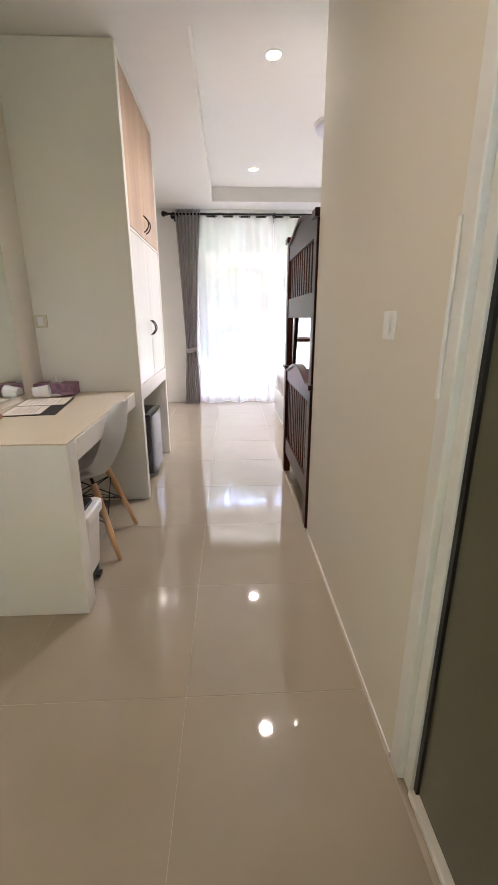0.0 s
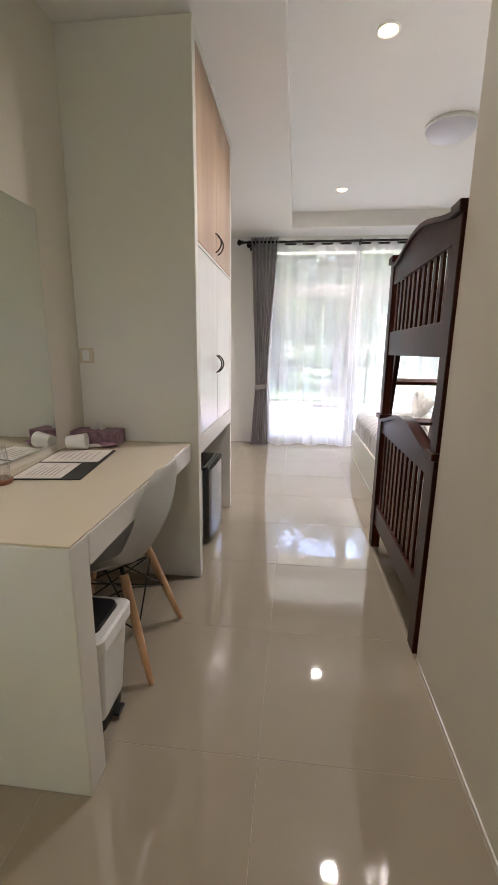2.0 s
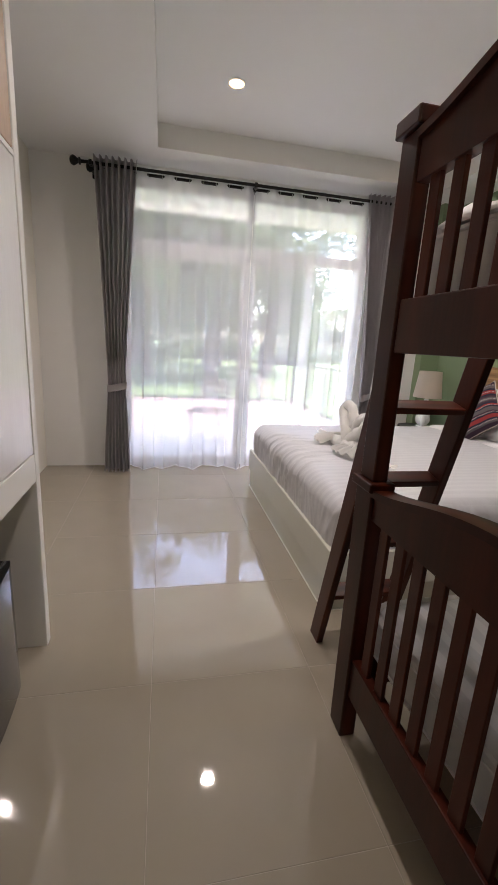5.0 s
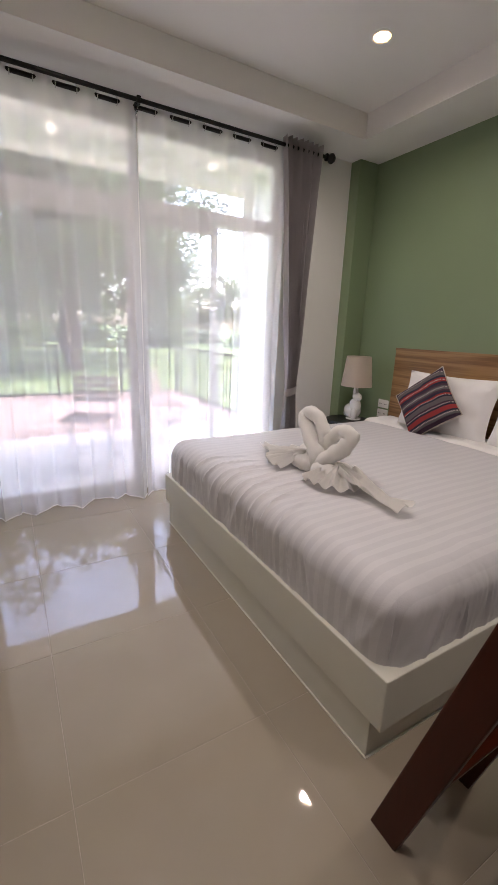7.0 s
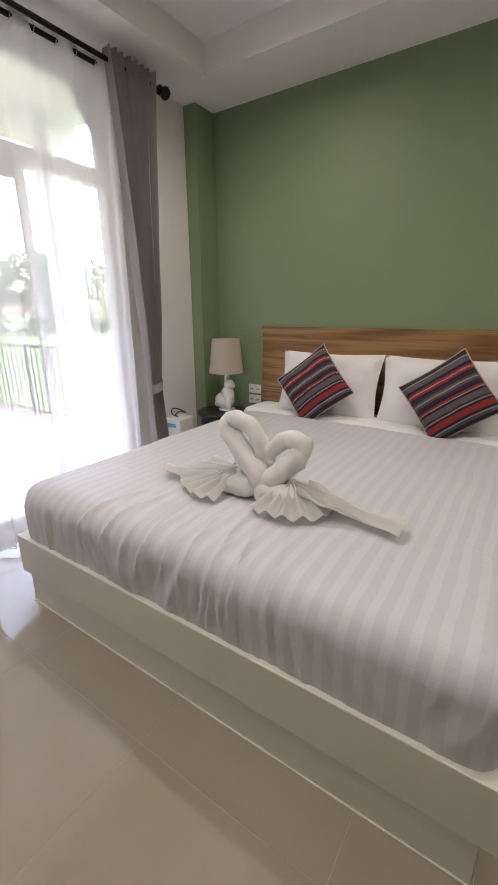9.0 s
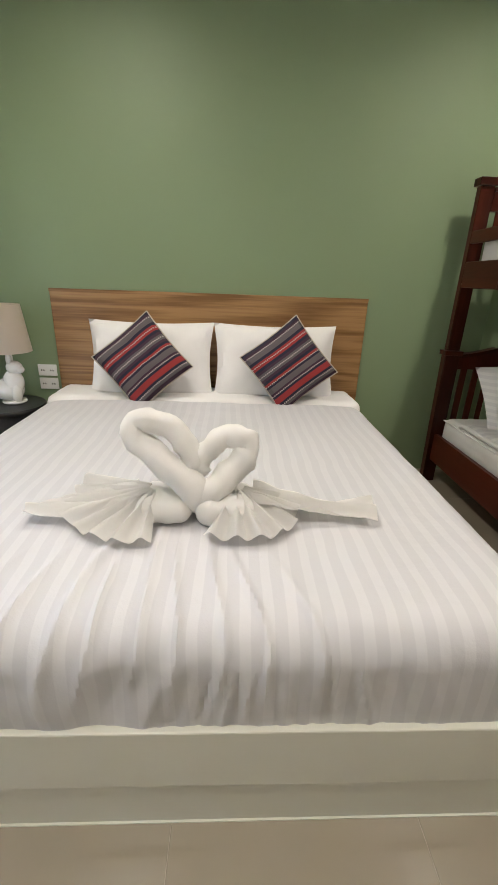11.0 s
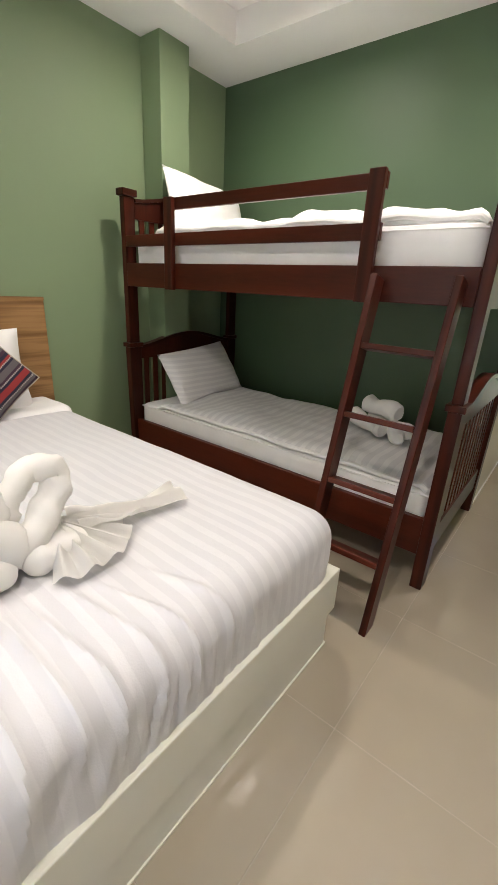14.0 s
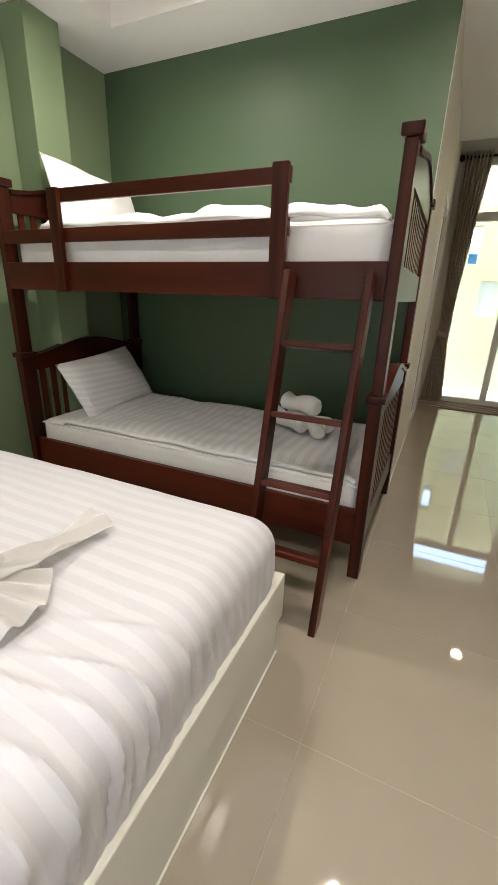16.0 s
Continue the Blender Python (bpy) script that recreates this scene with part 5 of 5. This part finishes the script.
def bunk_bed():
    b = thing("bunk_bed", ((BX0 + BX1) / 2, (BY0 + BY1) / 2, 0), "dark mahogany wooden bunk bed with slatted ends and arched rails", "bunk bed")
    W, WX = M["mahogany"], M["mahogany_x"]

    def arch_rail(bm, x0, x1, y0, y1, low, high0, high1, n=28):
        """Board across the end with a straight lower edge and an arched top."""
        lo0, lo1, hi0, hi1 = [], [], [], []
        for k in range(n + 1):
            q = k / n
            y = y0 + (y1 - y0) * q
            s = 0.5 - 0.5 * math.cos(2 * math.pi * q)
            zt = high0 + (high1 - high0) * s ** 0.8
            for lst, x, z in ((lo0, x0, low), (lo1, x1, low), (hi0, x0, zt), (hi1, x1, zt)):
                lst.append(bm.verts.new((x, y, z)))
        for k in range(n):
            bm.faces.new((lo0[k + 1], lo0[k], hi0[k], hi0[k + 1]))
            bm.faces.new((lo1[k], lo1[k + 1], hi1[k + 1], hi1[k]))
            bm.faces.new((hi0[k], hi1[k], hi1[k + 1], hi0[k + 1]))
            bm.faces.new((lo0[k], lo0[k + 1], lo1[k + 1], lo1[k]))
        for k in (0, n):
            f = (lo0[k], lo1[k], hi1[k], hi0[k])
            bm.faces.new(f if k == 0 else f[::-1])
        return bm

    for x0, s in ((BX0, 1), (BX1 - PT, -1)):
        x1 = x0 + PT
        for y0 in (BY0, BY1 - PW):
            y1 = y0 + PW
            # lower and upper post, each slightly tapered, with a ledge cap between
            bm = bmesh.new()
            box(bm, x0, x1, y0, y1, 0.0, 0.836, bevel=0.004)
            front = y0 > BY0
            for v in bm.verts:
                if v.co.z < 0.1:
                    v.co.y += (-0.014 if front else 0.014) * (1 if (v.co.y > (y0 + y1) / 2) == front else 0)
            post = part("post", bm, W, b)
            part("ledge_cap", new_box(x0 - 0.012, x1 + 0.012, y0 - (0.0 if not front else 0.010), y1 + (0.010 if front else 0.0), 0.837, 0.864, bevel=0.004), W, post)
            bm = bmesh.new()
            zp = 1.720 if front else 1.685
            box(bm, x0 + 0.004, x1 - 0.004, y0 + 0.008, y1 - 0.008, 0.865, zp, bevel=0.004)
            upper = part("upper_post", bm, W, b)
            part("post_cap", new_box(x0 - 0.010, x1 + 0.010, y0 - (0.0 if not front else 0.006), y1 + (0.006 if front else 0.0), zp + 0.001, zp + 0.040, bevel=0.005), W, upper)
        ya, yb = BY0 + PW - 0.004, BY1 - PW + 0.004
        xm0, xm1 = x0 + 0.014, x1 - 0.014
        for low, mid, top0, top1, foot0, foot1 in ((0.755, 0.0, 0.845, 0.920, 0.160, 0.290), (1.605, 0.0, 1.715, 1.785, 1.215, 1.345)):
            rail = part("arched_rail", arch_rail(bmesh.new(), xm0 - 0.004, xm1 + 0.004, ya, yb, low, top0 - 0.012, top1 - 0.012), W, b)
            bm = arch_rail(bmesh.new(), xm0 - 0.016, xm1 + 0.016, ya, yb, top0 - 0.020, top0, top1)
            for v in bm.verts:
                if abs(v.co.z - (top0 - 0.020)) < 1e-6:
                    q = (v.co.y - ya) / (yb - ya)
                    v.co.z += (top1 - top0) * (0.5 - 0.5 * math.cos(2 * math.pi * q)) ** 0.8
            part("cap_moulding", bm, W, rail)
            part("cross_rail", new_box(xm0 - 0.004, xm1 + 0.004, ya, yb, foot0, foot1, bevel=0.003), W, b)
            n = 11
            for k in range(n):
                yc = ya + (yb - ya) * (k + 0.75) / (n + 0.5)
                part("slat", new_box(xm0 + 0.006, xm1 - 0.006, yc - 0.019, yc + 0.019, foot1 - 0.004, low + 0.004, bevel=0.002), W, b)
    # long rails
    for y0, y1 in ((BY1 - 0.062, BY1 - 0.034), (BY0 + 0.034, BY0 + 0.062)):
        part("side_rail", new_box(BX0 + PT, BX1 - PT, y0, y1, 0.160, 0.335, bevel=0.003), WX, b)
    part("side_rail", new_box(BX0 + PT - 0.004, BX1 - PT + 0.004, BY1 - 0.034, BY1 - 0.006, 1.218, 1.352, bevel=0.003), WX, b)
    part("side_rail", new_box(BX0 + PT, BX1 - PT, BY0 + 0.034, BY0 + 0.062, 1.218, 1.352, bevel=0.003), WX, b)
    # guard rail
    part("guard_board", new_box(0.722, 1.962, BY1 - 0.028, BY1 - 0.006, 1.618, 1.676, bevel=0.003), WX, b)
    part("guard_board", new_box(0.722, BX1 - PT, BY1 - 0.028, BY1 - 0.006, 1.443, 1.506, bevel=0.003), WX, b)
    for x0 in (0.722, 1.888):
        part("guard_post", new_box(x0, x0 + 0.064, BY1 - 0.0055, BY1 + 0.022, 1.212, 1.684 if x0 < 1 else 1.676, bevel=0.004), W, b)
    # slatted bases
    for z in (0.285, 1.28):
        for k in range(12):
            x = BX0 + 0.14 + k * 0.162
            part("bed_slat", new_box(x, x + 0.075, BY0 + 0.063, BY1 - 0.063, z, z + 0.016), M["beech"], b)
    # ladder that leans on the upper side rail
    top, foot = Vector((0, BY1 + 0.036, 1.310)), Vector((0, 4.585, 0.0))
    lean = math.degrees(math.atan2(foot.y - top.y, top.z))
    length = (top - foot).length
    lad = []
    for x in (0.368, 0.672):
        m = Matrix.Translation((x, foot.y, 0)) @ Matrix.Rotation(radians(lean), 4, "X")
        bm = new_box(0, 0.028, -0.042, 0.042, 0.0, length, bevel=0.004, m=m)
        for v in bm.verts:
            if v.co.z < 0.02:
                v.co.z = 0.0
        lad.append(part("ladder_side", bm, W, b))
    for z in (0.262, 0.520, 0.785, 1.050):
        q = z / top.z
        y = foot.y + (top.y - foot.y) * q
        m = Matrix.Translation((0, y, z)) @ Matrix.Rotation(radians(lean), 4, "X")
        part("ladder_rung", new_box(0.396, 0.672, -0.036, 0.036, -0.011, 0.011, bevel=0.003, m=m), WX, b)
    return b


bunk_bed()


def bunk_mattress(z0, z1, seed, label):
    m = thing("mattress", (1.3, 3.7, z0), label, "mattress", "bunk mattresses")
    part("cover", soft_box(bmesh.new(), 0.352, 2.318, 3.285, 4.148, z0, z1, 0.035, 0.03,
                           lambda p, n: n * 0.006 * noise.noise(Vector((p.x * 3, p.y * 3, p.z * 9 + seed)))), M["sheet"], m)
    for z in (z0 + 0.022, z1 - 0.022):
        pts = []
        for k in range(65):
            a = 2 * math.pi * k / 64
            q = max(abs(math.cos(a)), abs(math.sin(a)))
            pts.append((1.335 + 0.982 * math.cos(a) / q, 3.7165 + 0.429 * math.sin(a) / q, z))
        part("piping", tube(bmesh.new(), pts, 0.004, 6, cap=False), M["sheet"], m)


bunk_mattress(0.302, 0.455, 1.0, "white covered mattress on the lower bunk")
bunk_mattress(1.297, 1.505, 5.0, "thick white covered mattress on the upper bunk")


def bunk_duvet(z, material, seed, x0, x1, y0, y1, thick, rough, label):
    d = thing("duvet", ((x0 + x1) / 2, (y0 + y1) / 2, z), label, "duvet", "bunk duvets")

    def fn(side):
        def f(u, v):
            x, y = x0 + (x1 - x0) * u, y0 + (y1 - y0) * v
            e = min(u, 1 - u) * (x1 - x0), min(v, 1 - v) * (y1 - y0)
            k = 1 - math.exp(-min(e) / 0.03)
            h = noise.noise(Vector((x * 3.2 + seed, y * 3.2, seed))) + 0.5 * noise.noise(Vector((x * 8, y * 8, seed)))
            y += 0.02 * noise.noise(Vector((x * 4, seed, 0)))
            return Vector((x, y, z + (thick * k * (0.75 + rough * h) if side else 0.0)))
        return f
    bm = bmesh.new()
    sheet(bm, 80, 46, fn(1))
    vs = len(bm.faces)
    sheet(bm, 80, 46, fn(0))
    bm.faces.ensure_lookup_table()
    for f in bm.faces[vs:]:
        f.normal_flip()
    bmesh.ops.remove_doubles(bm, verts=bm.verts, dist=0.002)
    part("cover", bm, material, d)
    pts = [fn(1)(k / 60, 0.985) + Vector((0, 0.006, -0.004)) for k in range(61)]
    part("folded_edge", tube(bmesh.new(), pts, 0.013, 8), M["sheet"], d, "plain white folded edge")


bunk_duvet(0.4555, M["duvet_small"], 3.0, 0.365, 2.13, 3.29, 4.145, 0.052, 0.45, "rumpled grey-white striped duvet on the lower bunk")
bunk_duvet(1.5055, M["sheet"], 8.0, 0.365, 2.15, 3.29, 4.12, 0.105, 0.55, "rumpled white duvet on the upper bunk")


def bunk_pillow(m, material, w, h, t, seed, label):
    p = thing("pillow", m.translation - Vector((0, 0, 0.16)), label, "pillow", "bunk pillows")
    bm = bmesh.new()
    pillow(bm, w, h, t, 0.05, seed=seed)
    bmesh.ops.transform(bm, matrix=m, verts=bm.verts)
    part("case", bm, material, p)


bunk_pillow(pose(2.140, 3.725, 0.645) @ Matrix.Rotation(radians(-58), 4, "Y") @ Matrix.Rotation(radians(95), 4, "Z"), M["pillow_stripe"], 0.67, 0.40, 0.15, 2.2, "striped white pillow leaning at the head of the lower bunk")
bunk_pillow(pose(2.215, 3.615, 1.700) @ Matrix.Rotation(radians(-70), 4, "Y") @ Matrix.Rotation(radians(84), 4, "Z"), M["sheet"], 0.70, 0.42, 0.15, 7.2, "white pillow propped at the head of the upper bunk")


def rolled_towels():
    t = thing("rolled_towels", (0.78, 3.62, 0.500), "white towels rolled and stacked on the lower bunk", "towels")
    for k, (x, y, z, a, r, ln) in enumerate(((0.74, 3.63, 0.552, 62, 0.050, 0.32), (0.86, 3.67, 0.552, 58, 0.050, 0.30), (0.80, 3.63, 0.642, 70, 0.055, 0.24), (0.68, 3.72, 0.545, 30, 0.042, 0.18))):
        bm = bmesh.new()
        pts, rad = [], []
        for i in range(17):
            q = i / 16
            pts.append((0, -ln / 2 + ln * q, 0.006 * math.sin(q * 9 + k)))
            rad.append(r * (0.90 + 0.10 * math.sin(q * 7 + k)) * (0.75 if i in (0, 16) else 1))
        tube(bm, pts, rad, 20)
        for v in bm.verts:
            v.co += Vector((1, 0, 1)) * 0.006 * noise.noise(v.co * 20 + Vector((k, 0, 0)))
        bmesh.ops.transform(bm, matrix=pose(x, y, z, 0, 0, a), verts=bm.verts)
        part("towel", bm, M["towel"], t)


rolled_towels()

# ---------------------------------------------------------------- entrance mat
rg = thing("door_mat", (-0.32, YE + 0.20, 0), "brown door mat with a pale lattice pattern", "rug")
part("pile", new_box(-0.68, 0.05, YE + 0.03, YE + 0.45, 0.0, 0.010, bevel=0.004), M["rug"], rg)
for k in range(9):
    for s in (1, -1):
        xx = -0.60 + k * 0.075
        m = Matrix.Translation((xx, YE + 0.24, 0.0112)) @ Matrix.Rotation(radians(38 * s), 4, "Z")
        part("lattice", new_box(-0.006, 0.006, -0.235, 0.235, -0.0006, 0.0008, m=m), M["rug_light"], rg)


# ---------------------------------------------------------------- terrace and garden
structure("ground", new_box(-400, 400, -400, 900, -0.9, -0.25), M["grass"], "mown green lawn reaching into the distance", "ground")
structure("porch_floor", new_box(-3.2, 2.75, YW + 0.161, 9.30, -0.24, -0.05), M["porch_tile"], "pale tiled porch outside the terrace door", "pavement")
structure("terrace_floor", new_box(-4.2, 2.75, 9.301, 12.45, -0.24, -0.056), M["deck"], "red-brown paved terrace", "pavement")
bm = bmesh.new()
box(bm, -3.2, 2.95, YW + 0.161, 9.55, 3.10, 3.30)
box(bm, -3.2, 2.95, 9.20, 9.55, 2.92, 3.099)
structure("porch_roof", bm, M["white_wall"], "flat white porch roof with an edge beam", "roof")
for x in (2.46, -2.9):
    structure("pillar_porch", new_box(x, x + 0.26, 9.0, 9.26, -0.05, 2.919, bevel=0.005), M["white_wall"], "square white porch pillar", "pillar")


def railing(name, p, q, bars, label):
    p, q = Vector(p), Vector(q)
    r = thing(name, p.lerp(q, 0.5), label, "railing")
    d = (q - p)
    for z in (0.90, 0.06):
        part("rail", tube(bmesh.new(), [p + Vector((0, 0, z)), q + Vector((0, 0, z))], 0.02, 8), M["dark_metal"], r)
    for k in range(bars + 1):
        c = p + d * (k / bars)
        thick = 0.022 if k % 8 == 0 else 0.009
        part("post" if k % 8 == 0 else "bar", tube(bmesh.new(), [c, c + Vector((0, 0, 0.90))], thick, 6), M["dark_metal"], r)


railing("railing", (2.60, 9.30, -0.05), (2.60, 12.15, -0.05), 24, "black metal terrace railing along the side")
railing("railing", (-4.0, 12.15, -0.05), (2.60, 12.15, -0.05), 48, "black metal terrace railing along the lawn")


def folding_chair():
    c = thing("folding_chair", (0, 0, 0), "folding wood-slat chair with grey metal legs on the porch", "chair", "porch chairs")
    for sy in (-0.2, 0.2):
        part("leg", tube(bmesh.new(), [(-0.22, sy, 0.0), (0.18, sy, 0.44), (0.24, sy, 0.80)], 0.011, 8), M["grey_metal"], c)
        part("leg", tube(bmesh.new(), [(0.24, sy * 0.9, 0.0), (-0.20, sy * 0.9, 0.44)], 0.011, 8), M["grey_metal"], c)
    for x in (-0.22, 0.24):
        part("stretcher", tube(bmesh.new(), [(x, -0.2, 0.03), (x, 0.2, 0.03)], 0.009, 8), M["grey_metal"], c)
    for k in range(6):
        x = -0.21 + k * 0.072
        part("seat_slat", new_box(x, x + 0.055, -0.21, 0.21, 0.44, 0.456, bevel=0.003), M["chair_wood"], c)
    for k in range(4):
        z = 0.56 + k * 0.065
        part("back_slat", new_box(0.19 + k * 0.012, 0.206 + k * 0.012, -0.21, 0.21, z, z + 0.05, bevel=0.003), M["chair_wood"], c)
    return c


first = folding_chair()
first.matrix_basis = pose(0.27, 8.12, -0.05, 0, 0, 62)
copy_thing(first, pose(1.27, 8.62, -0.05, 0, 0, 150))


def crown_mesh(name, clumps, leaves, spread, size, material, rng):
    """Leaf sprays as small folded quads round the limb ends."""
    verts, faces = [], []
    for c, rad in clumps:
        for _ in range(leaves):
            d = Vector((rng.gauss(0, 1), rng.gauss(0, 1), rng.gauss(0, 0.75)))
            d = d.normalized() * rad * rng.random() ** 0.45
            o = Vector(c) + d
            a = Vector((rng.gauss(0, 1), rng.gauss(0, 1), rng.gauss(0, 0.6))).normalized() * size * rng.uniform(0.6, 1.4)
            b = a.cross(Vector((rng.gauss(0, 1), rng.gauss(0, 1), rng.gauss(0, 1)))).normalized() * size * 0.45
            i = len(verts)
            verts += [o - a, o + b, o + a, o - b]
            faces.append((i, i + 1, i + 2, i + 3))
    me = bpy.data.meshes.new(name)
    me.from_pydata([tuple(v) for v in verts], [], faces)
    me.materials.append(material)
    return me


def tree(x, y, height, seed, label):
    rng = random.Random(seed)
    t = thing("tree", (x, y, -0.25), label, "tree")
    bm = bmesh.new()
    base = Vector((x, y, -0.25))
    trunk = [base + Vector((0.25 * math.sin(k * 0.9 + seed), 0.2 * math.sin(k * 1.3), height * 0.62 * k / 6)) for k in range(7)]
    trunk[0] = base
    tube(bm, trunk, [0.028 * height * (1 - 0.11 * k) for k in range(7)], 10)
    clumps = []
    for k in range(19):
        s = trunk[2 + k % 5]
        a = k * 2.4 + seed
        ln = height * rng.uniform(0.14, 0.38)
        e = s + Vector((math.cos(a) * ln, math.sin(a) * ln, height * rng.uniform(0.02, 0.36)))
        m = s.lerp(e, 0.5) + Vector((0, 0, 0.06 * height))
        tube(bm, [s, m, e], [0.010 * height, 0.006 * height, 0.002 * height], 6)
        clumps += [(e, height * rng.uniform(0.10, 0.16)), (m + Vector((rng.uniform(-1, 1), rng.uniform(-1, 1), 0.3)), height * rng.uniform(0.06, 0.10))]
    part("trunk", bm, M["bark"], t)
    crown = new("crown", crown_mesh("crown", [(c - base, r) for c, r in clumps], 270, 1, 0.075 + 0.004 * height, M["leaf"], rng))
    crown.parent = t


for k, (x, y, h) in enumerate(((-7.5, 19.0, 9.5), (-3.6, 18.0, 9.0), (-0.9, 20.5, 9.5), (1.6, 19.0, 8.5), (4.2, 21.5, 8.5), (5.6, 26.5, 8.5), (-2.0, 27.0, 11.0), (3.0, 29.0, 10.5), (-12.0, 27.0, 12.0), (19.0, 44.0, 7.0), (26.0, 46.0, 7.5))):
    tree(x, y, h, k + 1, "tall broad-leaved garden tree with an uneven crown")


def hedge():
    rng = random.Random(77)
    clumps = []
    for k in range(120):
        x = -30 + k * 0.62
        y = 40 + 6 * math.sin(k * 0.37) + rng.uniform(-2, 2)
        h = 4.4 + 1.2 * noise.noise(Vector((k * 0.21, 0, 0))) + rng.uniform(-0.3, 0.5)
        clumps += [((x, y, 0.4), 1.3), ((x + 0.2, y, h * 0.6), 1.5), ((x, y + 0.4, h), 1.2)]
    me = crown_mesh("shrub_belt", clumps, 130, 1, 0.24, M["leaf_far"], rng)
    ob = new("shrub_belt", me)
    tagged(ob, "dense belt of green shrubs behind the lawn", "shrubs", kind="stuff")


hedge()

# walkway outside the entrance; the slab overhead is added, unseen, to dim its daylight
structure("walkway_roof", new_box(-6, 6, -0.88, YE - 0.121, 2.95, 3.1), M["white_wall"], "unseen white slab added to cut daylight on the walkway", "roof")
structure("walkway_floor", new_box(-6, 6, -1.2, YE - 0.121, -0.24, -0.03), M["porch_tile"], "pale tiled walkway outside the entrance", "pavement")
YN = -1.2     # face of the wall across the walkway
bm = bmesh.new()
holes = ((-0.118, 0.032, 1.72, 2.21), (-0.483, -0.204, 1.02, 1.50))
box(bm, holes[0][1], 6, YN - 0.2, YN, -0.24, 2.9)
box(bm, holes[1][1], holes[0][0], YN - 0.2, YN, -0.24, 2.9)
box(bm, -6, holes[1][0], YN - 0.2, YN, -0.24, 2.9)
for a, b, c, e in holes:
    box(bm, a, b, YN - 0.2, YN, -0.24, c)
    box(bm, a, b, YN - 0.2, YN, e, 2.9)
structure("wall_walkway", bm, M["mint_wall"], "pale lime rendered wall with small window openings", "wall")
for k, (a, b, c, e) in enumerate(holes):
    w = thing("window_%d" % (k + 2), ((a + b) / 2, YN - 0.05, c), ("small white framed window with a blue sill panel", "small white framed window filled by a white panel")[k], "window")
    w["kind"] = "structure"
    part("window_frame", new_box(a, a + 0.02, YN - 0.09, YN - 0.05, c, e), M["alu"], w)
    part("window_frame", new_box(b - 0.02, b, YN - 0.09, YN - 0.05, c, e), M["alu"], w)
    if k == 0:
        part("panel", new_box(a + 0.02, b - 0.02, YN - 0.085, YN - 0.055, c, c + 0.14), M["blue_panel"], w, "bright blue panel")
        part("pane", new_box(a + 0.02, b - 0.02, YN - 0.075, YN - 0.07, c + 0.14, e), M["glass"], w).visible_shadow = False
    else:
        # white panel added to stand for the bright view through this opening
        part("blind", new_box(a + 0.02, b - 0.02, YN - 0.080, YN - 0.060, c, e), M["alu"], w, "white panel standing for a bright view")


# ---------------------------------------------------------------- floor tiles
def tile_mesh(w, d):
    bm = new_box(-w / 2, w / 2, -d / 2, d / 2, -0.009, 0.0)
    es = [e for e in bm.edges if all(v.co.z > -0.001 for v in e.verts)]
    bmesh.ops.bevel(bm, geom=es, offset=0.0007, segments=1, affect="EDGES")
    me = bpy.data.meshes.new("tile")
    bm.to_mesh(me)
    bm.free()
    me.materials.append(M["tile"])
    return me


GAP = 0.0020
made = {}
for i in range(-3, 5):
    for j in range(-8, 6):
        x0, x1 = 0.290 + i * 0.6 + GAP / 2, 0.290 + (i + 1) * 0.6 - GAP / 2
        y0, y1 = 5.021 + j * 0.6 + GAP / 2, 5.021 + (j + 1) * 0.6 - GAP / 2
        x0, x1 = max(x0, XL - 0.05), min(x1, XR + 0.05)
        y0, y1 = max(y0, YE - 0.10), min(y1, YW + 0.155)
        if i >= 0:
            y0 = max(y0, YB - 0.05)
        if x1 - x0 < 0.02 or y1 - y0 < 0.02:
            continue
        key = (round(x1 - x0, 4), round(y1 - y0, 4))
        if key not in made:
            made[key] = tile_mesh(*key)
        t = new("tile", made[key])
        t.location = ((x0 + x1) / 2, (y0 + y1) / 2, 0.0)
        t.parent = floor
